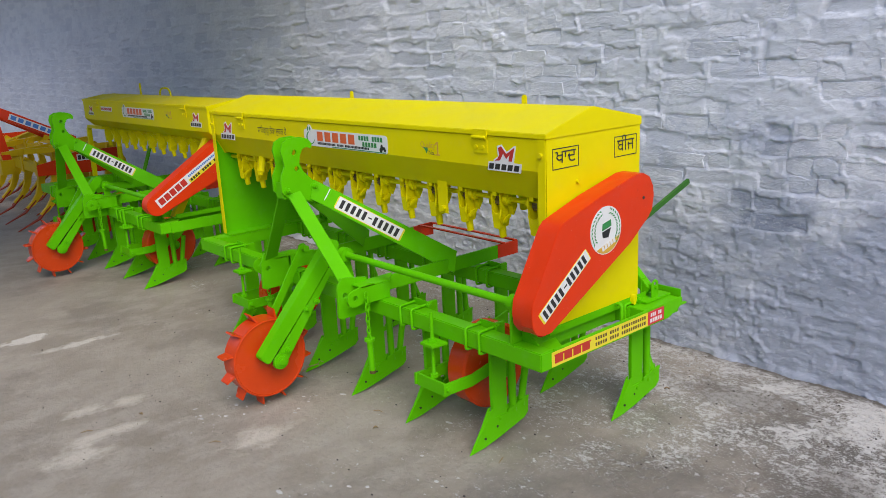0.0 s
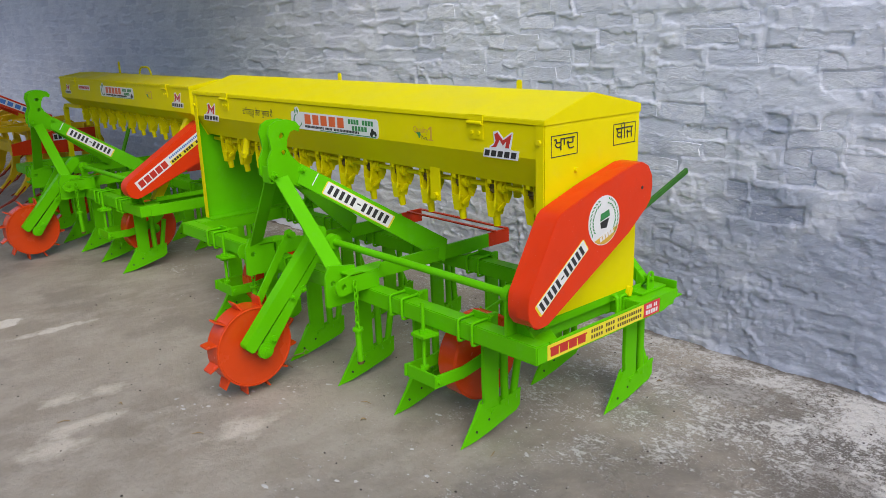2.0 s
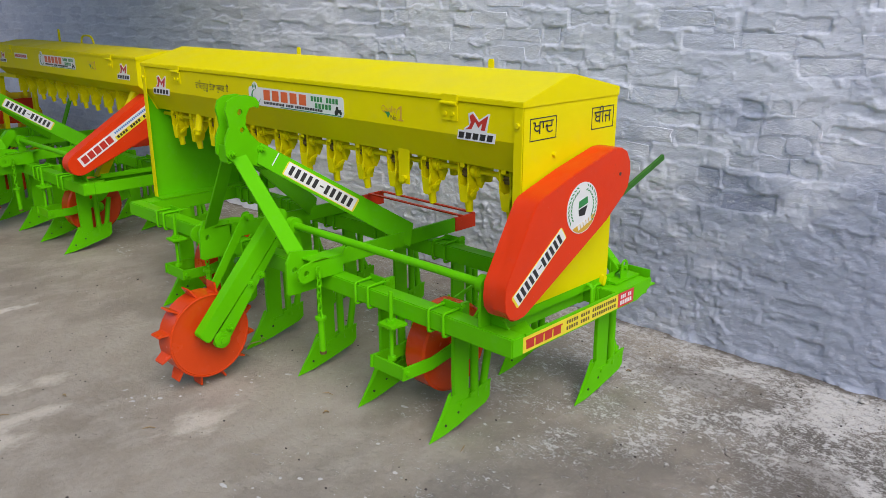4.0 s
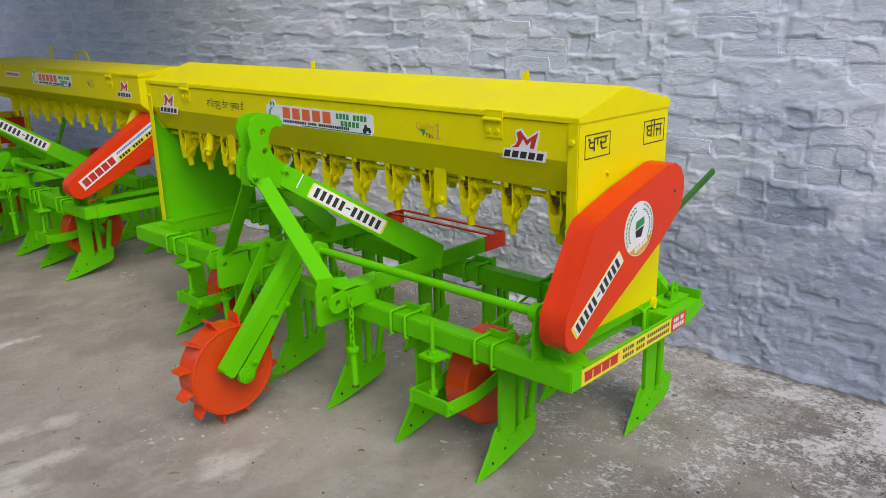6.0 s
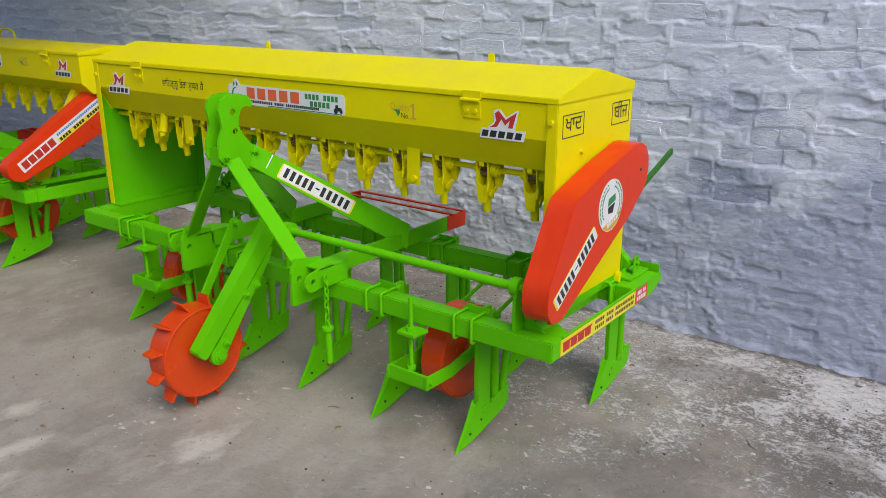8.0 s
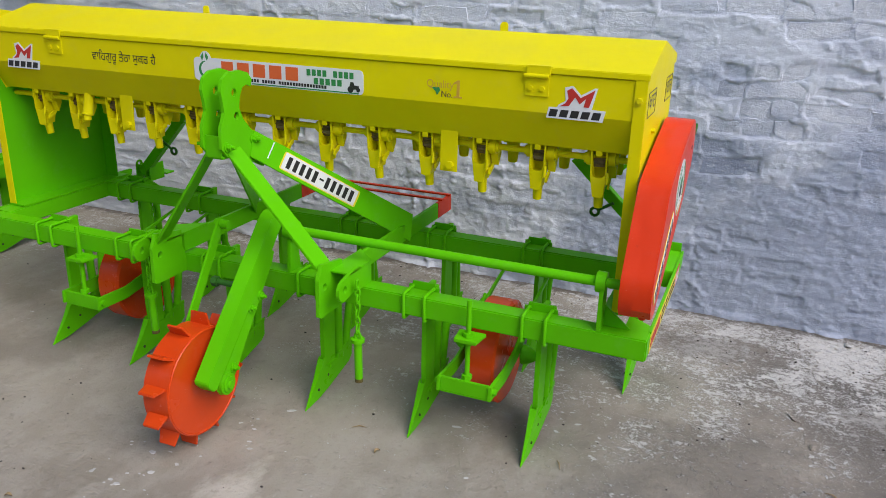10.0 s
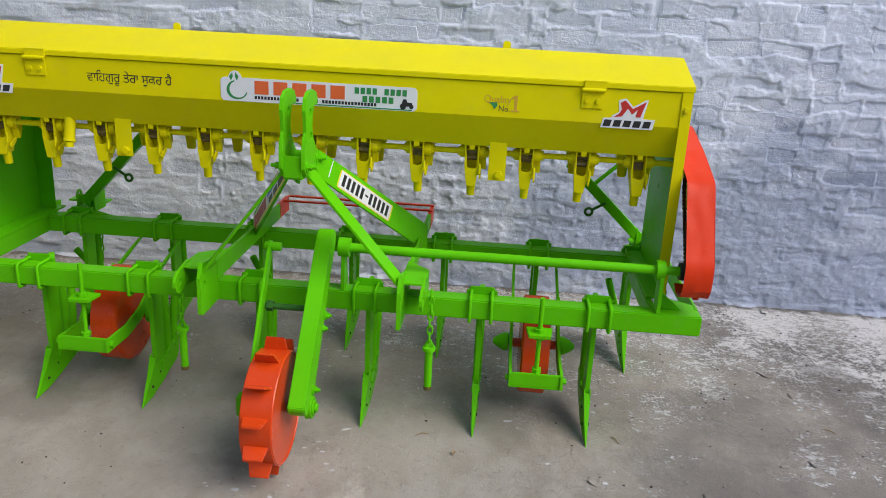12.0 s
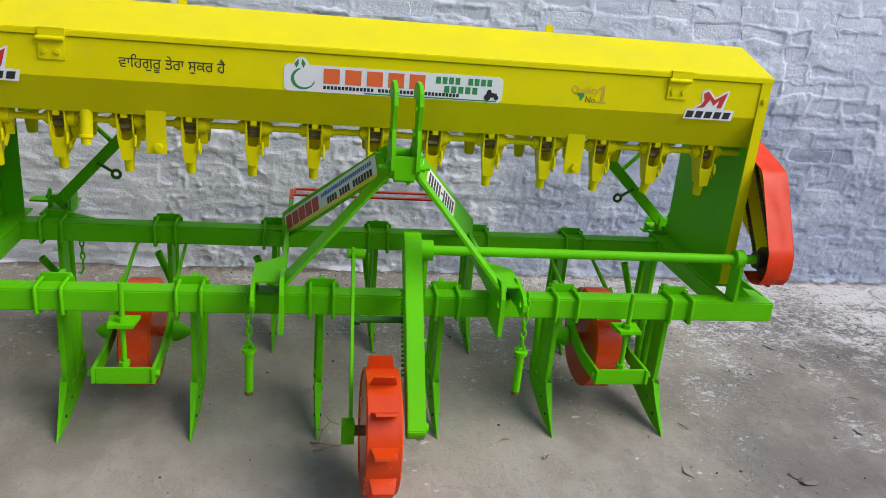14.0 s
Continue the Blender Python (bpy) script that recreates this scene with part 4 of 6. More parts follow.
    prism(bm, [(2.008, BEAM_Z1 + 0.0005), (2.066, BEAM_Z1 + 0.0005), (2.066, 0.57), (2.058, 0.62), (2.018, 0.62), (2.008, 0.57)], "x", -1.588, -1.576)
    prism(bm, [(-1.576, BEAM_Z1 + 0.0005), (-1.50, BEAM_Z1 + 0.0005), (-1.576, 0.53)], "y", 2.055, 2.063)
    disc(bm, (-1.588, 2.035, 0.604), "x", 0.030, 0.028, 16)
    part("bearing_bracket", loc(bm), GREEN, drill, bevel=0.001)


def hitch(drill):
    """The three-point hitch: two hook plates, splayed legs and arms, two long channels."""
    prof = [(1.803, 0.900), (1.806, 0.960), (1.826, 1.000), (1.822, 1.030), (1.815, 1.062), (1.826, 1.094), (1.855, 1.110), (1.905, 1.112), (1.945, 1.100), (1.962, 1.078), (1.955, 1.060),
            (1.935, 1.068), (1.915, 1.062), (1.900, 1.035), (1.895, 1.005), (1.910, 0.972), (1.945, 0.935), (1.985, 0.905), (2.02, 0.875), (2.00, 0.810), (1.93, 0.845), (1.880, 0.865), (1.830, 0.872)]
    for s in (-1, 1):
        x = MID - 0.002 + s * 0.032
        bm = bmesh.new()
        prism(bm, holed(prof, ((1.875, 1.052, 0.012), (1.880, 0.985, 0.011))), "x", x - 0.005, x + 0.005)
        hook = part("hook_plate", loc(bm), GREEN, drill)
        for y, z in ((1.828, 0.903), (1.952, 0.905)):
            bm = bmesh.new()
            tube(bm, [(x + s * 0.004, y, z), (x + s * 0.009, y, z)], 0.015, 14)
            tube(bm, [(x + s * 0.009, y, z), (x + s * 0.021, y, z)], 0.0105, 6)
            tube(bm, [(x + s * 0.02, y, z), (x + s * 0.034, y, z)], 0.0055, 8)
            part("bolt", loc(bm), GREEN, hook)
        # leg down to the lower link point
        xl = MID + s * 0.306
        bm = bmesh.new()
        a, b_ = Vector((x, 1.858, 0.885)), Vector((xl, 1.905, 0.545))
        hexa(bm, [(a.x - 0.005, a.y - 0.03, a.z), (a.x - 0.005, a.y + 0.03, a.z + 0.01), (a.x + 0.005, a.y + 0.03, a.z + 0.01), (a.x + 0.005, a.y - 0.03, a.z)],
             [(b_.x - 0.006, b_.y - 0.032, b_.z - 0.006), (b_.x - 0.006, b_.y + 0.032, b_.z + 0.006), (b_.x + 0.006, b_.y + 0.032, b_.z + 0.006), (b_.x + 0.006, b_.y - 0.032, b_.z - 0.006)])
        part("leg", loc(bm), GREEN, drill, bevel=0.001)
        # arm back to the rear beam, carrying a sticker
        xr = MID + s * 0.325
        bm = bmesh.new()
        st = [(x + s * 0.006, 1.955, 0.93), (x + s * 0.006, 1.93, 0.855)]
        hexa(bm, [(st[0][0] - 0.004, *st[0][1:]), (st[0][0] + 0.004, *st[0][1:]), (st[1][0] + 0.004, *st[1][1:]), (st[1][0] - 0.004, *st[1][1:])],
             [(xr - 0.004, 2.47, 0.566), (xr + 0.004, 2.47, 0.566), (xr + 0.004, 2.45, 0.470), (xr - 0.004, 2.45, 0.470)])
        arm = part("brace_arm", loc(bm), GREEN, drill, bevel=0.001)
        arm_sticker(arm, s, x, xr)
        # lower link plates and the long channel
        bm = bmesh.new()
        prism(bm, holed([(1.848, 0.415), (1.86, 0.408), (2.003, 0.408), (2.003, 0.466), (1.99, 0.5), (1.99, 0.555), (1.872, 0.575), (1.85, 0.53)], ((1.883, 0.502, 0.0115),)), "x", xl - 0.006, xl + 0.006)
        part("link_plate", loc(bm), GREEN, drill)
        xo = MID + (0.372 if s > 0 else -0.384)
        bm = bmesh.new()
        prism(bm, holed(round_bar((1.885, 0.500), (1.965, 0.515), 0.034, 7), ((1.888, 0.502, 0.0115),)), "x", xo - 0.005, xo + 0.005)
        part("clevis_plate", loc(bm), GREEN, drill)
        # hood over the pin gap, and the long flat bar back to the step
        c0, c1 = sorted((xl - s * 0.006, xo + s * 0.005))
        bm = bmesh.new()
        prism(bm, [(c0, 1.918), (c1, 1.918), (c1, 2.055 if s > 0 else 2.130), (c0, 2.130 if s > 0 else 2.055)], "z", 0.5355, 0.5415)
        part("hood", loc(bm), GREEN, drill, bevel=0.001)
        bm = bmesh.new()
        prism(bm, [(1.95, BEAM_Z1 + 0.001), (2.058, BEAM_Z1 + 0.001), (2.058, 0.535), (1.95, 0.535)], "x", xo - 0.0045, xo + 0.0045)
        part("hood_side", loc(bm), GREEN, drill, bevel=0.001)
        f0, f1 = sorted((xl - s * 0.004, xl + s * 0.009))
        bm = bmesh.new()
        box(bm, f0, f1, 2.004, 2.735, BEAM_Z1 + 0.0068, 0.535)
        part("flat_bar", loc(bm), GREEN, drill, bevel=0.001)
        bm = bmesh.new()
        box(bm, f0 - 0.0005, f1 + 0.0005, 2.7355, 2.868, BEAM_Z1 + 0.0068, 0.5355)
        part("bar_tip", loc(bm), ORANGE, drill, "orange-red painted end of the bar", bevel=0.001)
        chain_and_pin(drill, xo + (0.026 if s > 0 else -0.012), 1.925, 0.525)
    bm = bmesh.new()
    box(bm, MID - 0.029, MID + 0.025, 1.812, 1.818, 0.872, 0.935)
    box(bm, MID - 0.029, MID + 0.025, 1.818, 1.93, 0.866, 0.874)
    tube(bm, [(MID - 0.035, 1.952, 0.905), (MID + 0.03, 1.952, 0.905)], 0.02, 12)
    part("hook_spacer", loc(bm), GREEN, drill, bevel=0.001)
    # foot step across the tails of the channels
    bm = bmesh.new()
    for y in (2.764, 2.842):
        box(bm, MID - 0.300, MID + 0.318, y, y + 0.018, 0.5365, 0.5425)
    box(bm, MID - 0.300, MID - 0.292, 2.7825, 2.8415, 0.5365, 0.5425)
    part("foot_step", loc(bm), ORANGE, drill, "thin orange-red step of two bars", bevel=0.001)


def arm_sticker(arm, s, x, xr):
    a = Vector((x + s * 0.006, 1.945, 0.893)) - B
    e = Vector((xr, 2.46, 0.517)) - B
    d = (e - a).normalized()
    up = Vector((0, 0.22, 0.975))
    if s > 0:
        o, right = a + d * 0.112, d
    else:
        o, right = a + d * 0.665, -d
    n = right.cross(up).normalized()
    m = facing(o + n * 0.0046, right, up)
    if s > 0:
        st = panel("sticker", m, 0, 0.32, -0.031, 0.027, YELLOW_VINYL, arm, "white sticker with yellow edges and black bars", corner=0.007)
        panel("sticker_field", m, 0.005, 0.312, -0.028, 0.0245, WHITE_VINYL, st, z=0.0012, t=0.0006)
        # white strip painted in for a glint along the arm's fold
        panel("glint_strip", m, -0.049, -0.045, -0.022, 0.034, WHITE_VINYL, arm, "short white strip painted as a glint", t=0.0006)
        blocks("number_bar", m, 0.020, 0.308, -0.020, 0.017, 11, BLACK_INK, st, z=0.0018, skip=(5,), gap=0.44)
        panel("dash", m, 0.151, 0.168, -0.003, 0.003, BLACK_INK, st, z=0.0018, t=0.0008)
    else:
        st = panel("sticker", m, 0, 0.62, -0.034, 0.030, WHITE_VINYL, arm, "white and yellow sticker with red blocks", corner=0.004)
        panel("sticker_band", m, 0.0, 0.62, -0.034, -0.023, YELLOW_VINYL, st, z=0.0012, t=0.0006)
        blocks("mark_block", m, 0.012, 0.265, -0.021, 0.022, 5, RED_INK, st, z=0.0018, gap=0.16)
        bars("small_print", m, 0.30, 0.60, -0.022, -0.002, 18, BLACK_INK, st, z=0.0018, skip=(0, 5, 10))
        bars("small_print", m, 0.28, 0.60, 0.008, 0.020, 26, BLUE_INK, st, z=0.0018)


def marker_bracket(drill, s):
    """The folded coverer bar and its bracket at a rear corner."""
    x = FX1 - 0.085 if s > 0 else FX0 + 0.168
    bm = bmesh.new()
    for dx in (-0.026, 0.022):
        prism(bm, holed(round_bar((2.715, BEAM_Z1 + 0.006), (2.715, BEAM_Z1 + 0.056), 0.022, 6), ((2.715, BEAM_Z1 + 0.060, 0.008),)), "x", x + dx, x + dx + 0.005)
    box(bm, x - 0.04, x + 0.04, 2.64, 2.80, BEAM_Z1 + 0.0005, BEAM_Z1 + 0.008)
    tube(bm, [(x - 0.036, 2.715, 0.515), (x + 0.036, 2.715, 0.515)], 0.008, 6)
    br = part("marker_bracket", loc(bm), GREEN, drill, bevel=0.001)
    bm = bmesh.new()
    if s > 0:
        box(bm, x - 0.03, x + 0.075, 2.8125, 2.818, 0.425, 0.492)
        box(bm, x - 0.03, x + 0.075, 2.818, 2.858, 0.425, 0.431)
    else:
        box(bm, x - 0.128, x + 0.040, 2.8125, 2.865, 0.462, 0.469)
        box(bm, x + 0.0405, x + 0.048, 2.70, 2.79, 0.455, 0.530)
        prism(bm, [(x - 0.03, 2.638), (x + 0.15, 2.638), (x + 0.04, 2.699), (x - 0.03, 2.699)], "z", 0.4545, 0.4665)
    part("tail_angle", loc(bm), GREEN, br, bevel=0.001)
    bm = bmesh.new()
    p, q = (x - s * 0.0, 2.715, 0.492), (x - s * (0.31 if s > 0 else 0.27), 2.715, 0.785)
    d = (Vector(q) - Vector(p)).normalized()
    w = Vector((-d.z, 0, d.x)) * 0.019
    lo = [Vector(p) + w + Vector((0, -0.018, 0)), Vector(p) - w + Vector((0, -0.018, 0)), Vector(p) - w + Vector((0, 0.018, 0)), Vector(p) + w + Vector((0, 0.018, 0))]
    hexa(bm, lo, [v + Vector(q) - Vector(p) for v in lo])
    part("marker_bar", loc(bm), GREEN, br, bevel=0.002)
    bm = bmesh.new()
    c = Vector(p) + d * 0.30
    tube(bm, [c, c + Vector((s * 0.10, 0.02, 0.09))], 0.008, 8)
    part("stay_rod", loc(bm), GREEN, br)
    bm = bmesh.new()
    c = Vector(p) + d * 0.22
    tube(bm, [c + Vector((0, -0.03, 0.0)), c + Vector((-s * 0.05, -0.035, -0.03))], 0.0055, 8)
    e = c + Vector((-s * 0.062, -0.035, -0.038))
    tube(bm, [e + 0.014 * Vector((math.cos(t), 0, math.sin(t))) for t in np.linspace(0, 2 * math.pi, 12, endpoint=False)], 0.0055, 8, closed=True)
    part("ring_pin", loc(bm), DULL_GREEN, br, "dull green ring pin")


SEC = [(2.145, 1.136), (2.145, 1.030), (2.205, 0.925), (2.285, 0.925), (2.39, 1.02), (2.505, 0.925), (2.590, 0.925), (2.650, 1.030), (2.650, 1.136)]
CUPS = [-1.664 - 0.1787 * i for i in range(13)]


def hinge_hasp(parent, x, y, z):
    bm = bmesh.new()
    box(bm, x - 0.034, x + 0.034, y - 0.004, y, z - 0.066, z - 0.008)
    box(bm, x - 0.030, x + 0.038, y - 0.0105, y - 0.0058, z - 0.008, z + 0.0145)
    box(bm, x - 0.030, x + 0.038, y - 0.0105, y + 0.012, z + 0.0146, z + 0.0185)
    tube(bm, [(x - 0.036, y - 0.009, z - 0.010), (x + 0.034, y - 0.009, z - 0.010)], 0.0065, 8)
    for sx in (-0.017, 0.016):
        tube(bm, [(x + sx, y - 0.004, z - 0.044), (x + sx, y - 0.010, z - 0.044)], 0.0082, 6)
    return part("hasp", loc(bm), YELLOW, parent, bevel=0.0008)


def hopper(drill):
    x0, x1 = -3.958, -1.538
    bm = bmesh.new()
    prism(bm, SEC, "x", x0 + 0.0035, x1 - 0.0035)
    hop = part("hopper", loc(bm), YELLOW, drill, "long yellow sheet-steel seed and fertilizer hopper", bevel=0.0015, smooth=8)
    for s, x in ((1, x1), (-1, x0)):
        a, b_ = (x - 0.003, x) if s > 0 else (x, x + 0.003)
        bm = bmesh.new()
        box(bm, a, b_, 2.148, 2.652, BEAM_Z1 + 0.0085, 1.138)
        end = part("end_sheet", loc(bm), YELLOW, drill)
        bm = bmesh.new()
        c, d = (a - 0.030, b_) if s > 0 else (a, b_ + 0.030)
        box(bm, c, d, 2.1405, 2.1445, BEAM_Z1 + 0.0085, 1.138)
        tube(bm, [((c + d) / 2, 2.141, 1.085), ((c + d) / 2, 2.131, 1.085)], 0.009, 6)
        part("edge_strip", loc(bm), YELLOW, end, bevel=0.0008)
        bm = bmesh.new()
        g0, g1 = (a - 0.0025, a - 0.0002) if s > 0 else (b_ + 0.0002, b_ + 0.0025)
        prism(bm, [(2.148, BEAM_Z1 + 0.0085), (2.65, BEAM_Z1 + 0.0085), (2.65, 1.02), (2.60, 0.92), (2.20, 0.92), (2.148, 1.02)], "x", g0, g1)
        part("inner_sheet", loc(bm), GREEN, end, "green painted inside of the end sheet")
        if s < 0:
            bm = bmesh.new()
            box(bm, b_ + 0.0026, b_ + 0.066, 2.6445, 2.648, BEAM_Z1 + 0.0085, 0.924)
            part("rear_flange", loc(bm), GREEN, end, "green painted flange folded in along the back edge", bevel=0.0008)
    # lid: shallow gable with turned-down lips
    L0, L1 = x0 - 0.004, x1 + 0.004
    bm = bmesh.new()
    prism(bm, [(2.139, 1.1375), (2.139, 1.1545), (2.372, 1.223), (2.39, 1.223), (2.657, 1.166), (2.657, 1.1365)], "x", L0, L1)
    lid = part("lid", loc(bm), YELLOW, drill, "gabled yellow sheet lid, closed", bevel=0.002, smooth=8)
    for x in (-3.351, -2.113):
        bm = bmesh.new()
        prism(bm, [(x - 0.014, 1.160), (x + 0.014, 1.160), (x + 0.014, 1.222), (x + 0.008, 1.230), (x - 0.008, 1.230), (x - 0.014, 1.222)], "y", 2.658, 2.664)
        part("lid_lug", loc(bm), YELLOW, lid, bevel=0.001)
    for x in (-1.838, -3.610):
        hinge_hasp(lid, x, 2.1445, 1.140)
    # feed cups and shafts
    SZ, SY = 0.898, 2.242
    for x in CUPS:
        c = put("feed_cup", CUP["feed_cup"], drill, Vector((x, SY, SZ)) - B)
        rnd = random.Random(int(-x * 1000))
        for name in ("funnel", "roller", "wing_nut", "latch", "clip", "collar", "end_collar"):
            p = put(name, CUP[name], c)
            if name == "roller":
                p.rotation_euler = (rnd.uniform(0, 0.7), 0, 0)
        c.rotation_euler = (rnd.uniform(-0.04, 0.05), rnd.uniform(-0.035, 0.035), rnd.uniform(-0.10, 0.10))
        put("rear_cup", CUP["rear_cup"], drill, Vector((x, 2.548, SZ - 0.012)) - B)
    bm = bmesh.new()
    tube(bm, [(x0 + 0.004, SY, SZ), (x1 - 0.004, SY, SZ)], 0.0095, 10)
    part("feed_shaft", loc(bm), YELLOW, drill)
    bm = bmesh.new()
    tube(bm, [(x0 + 0.004, 2.548, SZ), (x1 - 0.004, 2.548, SZ)], 0.0095, 10)
    part("feed_shaft", loc(bm), YELLOW, drill)
    for x in (-3.362, -2.116):
        bm = bmesh.new()
        box(bm, x - 0.028, x + 0.028, 2.196, 2.2, 0.815, 0.95)
        tube(bm, [(x + 0.006, 2.197, 0.836), (x + 0.006, 2.184, 0.836)], 0.013, 6)
        part("shaft_hanger", loc(bm), YELLOW, drill, bevel=0.001)
    bm = bmesh.new()
    tube(bm, [(-3.552, 2.215, 0.93), (-3.552, 2.20, 0.862), (-3.552, 2.198, 0.858), (-3.552, 2.196, 0.852)], 0.018, 14, radii=[0.018, 0.018, 0.020, 0.020])
    tube(bm, [(-3.552, 2.196, 0.853), (-3.552, 2.194, 0.835)], 0.014, 12)
    part("drain_spout", loc(bm), YELLOW, drill)
    return hop


FRONT = (1, 0, 0), (0, 0, 1)


def brand_mark(parent, x, z, y, k=1.0, label="red, white and black sticker of plain blocks"):
    """The maker's mark as plain shapes: a red bird-like M, a white field, a row of black blocks."""
    m = facing(Vector((x, y, z)) - B, *FRONT)
    bird = [(-0.046, -0.010), (-0.020, -0.007), (-0.004, 0.018), (0.010, 0.000), (0.026, 0.016), (0.021, -0.007), (0.036, -0.007), (0.050, 0.041), (0.011, 0.017), (-0.014, 0.042), (-0.028, 0.034), (-0.022, 0.014), (-0.030, 0.0)]
    bm = bmesh.new()
    prism(bm, [(a * k, b_ * k) for a, b_ in ((-0.082, -0.044), (0.076, -0.044), (0.082, -0.013), (0.044, -0.012), (0.056, 0.046), (0.048, 0.046), (0.012, 0.024), (-0.012, 0.048), (-0.034, 0.042), (-0.030, 0.006), (-0.050, -0.006), (-0.052, -0.013), (-0.076, -0.014))], "z", 0, 0.0012)
    bmesh.ops.transform(bm, matrix=m, verts=bm.verts)
    st = part("sticker", bm, WHITE_VINYL, parent, label)
    bm = bmesh.new()
    prism(bm, [(a * k, b_ * k) for a, b_ in bird], "z", 0.0012, 0.002)
    bmesh.ops.transform(bm, matrix=m, verts=bm.verts)
    part("emblem", bm, RED_INK, st)
    blocks("mark_block", m, -0.076 * k, 0.074 * k, -0.039 * k, -0.019 * k, 5, BLACK_INK, st, lean=0.005 * k, gap=0.26)


def main_sticker(parent, x0, x1, z0, z1, y, label="wide white and green sticker with orange blocks"):
    w, h = x1 - x0, z1 - z0
    m = facing(Vector((x0, y, z0)) - B, *FRONT)
    st = panel("sticker", m, 0, w, 0, h, WHITE_VINYL, parent, label, corner=0.014)
    bm = bmesh.new()
    prism(bm, [(0.075 * w + 0.026 * math.cos(t), 0.72 * h + 0.042 * math.sin(t)) for t in np.linspace(0, 2 * math.pi, 20, endpoint=False)], "z", 0.0, 0.0013)
    bmesh.ops.transform(bm, matrix=m, verts=bm.verts)
    part("sticker_lobe", bm, WHITE_VINYL, st)
    panel("sticker_band", m, 0.36 * w, w * 0.975, 0.002, 0.075 * h, GREEN_INK, st, z=0.0012, t=0.0005)
    blocks("mark_block", m, 0.175 * w, 0.66 * w, 0.34 * h, 0.90 * h, 5, ORANGE_INK, st, gap=0.26)
    bars("small_print", m, 0.685 * w, 0.955 * w, 0.62 * h, 0.88 * h, 9, GREEN_INK, st, skip=(4,))
    bars("small_print", m, 0.725 * w, 0.89 * w, 0.28 * h, 0.54 * h, 5, GREEN_INK, st)
    bars("small_print", m, 0.175 * w, 0.80 * w, 0.13 * h, 0.26 * h, 38, BLACK_INK, st, skip=(14, 20))
    bm = bmesh.new()
    ring = [(0.085 * w + 0.034 * math.cos(t), 0.48 * h + 0.030 * math.sin(t)) for t in np.linspace(1.9, 6.0, 16)]
    inner = [(0.09 * w + 0.028 * math.cos(t), 0.5 * h + 0.026 * math.sin(t)) for t in np.linspace(6.0, 1.9, 16)]
    prism(bm, ring + inner, "z", 0.0012, 0.002)
    for cx, cz, a in ((0.055 * w, 1.02 * h, 0.4), (0.085 * w, 1.03 * h, -0.3)):
        prism(bm, [(cx, cz - 0.012), (cx + 0.006, cz), (cx + 0.012 * a, cz + 0.014), (cx - 0.006, cz)], "z", 0.0012, 0.002)
    bmesh.ops.transform(bm, matrix=m, verts=bm.verts)
    part("emblem", bm, GREEN_INK, st)
    bm = bmesh.new()
    prism(bm, [(0.925 * w, 0.2 * h), (0.955 * w, 0.2 * h), (0.975 * w, 0.25 * h), (0.975 * w, 0.36 * h), (0.95 * w, 0.38 * h), (0.945 * w, 0.5 * h), (0.93 * w, 0.5 * h), (0.925 * w, 0.36 * h)], "z", 0.0012, 0.002)
    for cx, r in ((0.93 * w, 0.010), (0.972 * w, 0.007)):
        prism(bm, [(cx + r * math.cos(t), 0.2 * h + r * math.sin(t)) for t in np.linspace(0, 6.28, 10, endpoint=False)], "z", 0.002, 0.0026)
    bmesh.ops.transform(bm, matrix=m, verts=bm.verts)
    part("tractor_mark", bm, BLACK_INK, st)


def quality_mark(parent, x, z, y):
    m = facing(Vector((x, y, z)) - B, *FRONT)
    st = lettering("lettering", "Quality", 0.032, GOLD_INK, parent, m @ Matrix.Translation((-0.005, 0.022, 0.0006)), "small ochre and green lettering", width=0.085, bold=0.0006)
    lettering("lettering", "No.", 0.026, BROWN_INK, parent, m @ Matrix.Translation((0.042, -0.004, 0.0006)), width=0.034, bold=0.0005)
    bm = bmesh.new()
    prism(bm, [(0.080, -0.004), (0.106, -0.004), (0.106, 0.001), (0.098, 0.001), (0.098, 0.047), (0.091, 0.047), (0.079, 0.039), (0.079, 0.034), (0.089, 0.037), (0.089, 0.001), (0.080, 0.001)], "z", 0.0003, 0.0009)
    bmesh.ops.transform(bm, matrix=m, verts=bm.verts)
    part("numeral", bm, GOLD_INK, parent)
    bm = bmesh.new()
    prism(bm, [(0.01, 0.022), (0.034, 0.024), (0.038, 0.014), (0.028, 0.0), (0.022, 0.012)], "z", 0.0003, 0.0009)
    bmesh.ops.transform(bm, matrix=m, verts=bm.verts)
    part("map_mark", bm, GREEN_INK, parent)


def word_box(parent, text, y0, y1, z0, z1, x):
    """A black outlined box with a word, on the end sheet."""
    m = facing(Vector((x, y0, z0)) - B, (0, 1, 0), (0, 0, 1))
    w, h = y1 - y0, z1 - z0
    bm = bmesh.new()
    e = 0.003
    for a, b_, c, d in ((0, w, 0, e), (0, w, h - e, h), (0, e, e, h - e), (w - e, w, e, h - e)):
        prism(bm, [(a, c), (b_, c), (b_, d), (a, d)], "z", 0.0, 0.0008)
    bmesh.ops.transform(bm, matrix=m, verts=bm.verts)
    part("outline", bm, BLACK_INK, parent)
    lettering("lettering", text, 0.062, BLACK_INK, parent, m @ Matrix.Translation((0.014, 0.020, 0.0010)), "black painted lettering", width=w - 0.03)


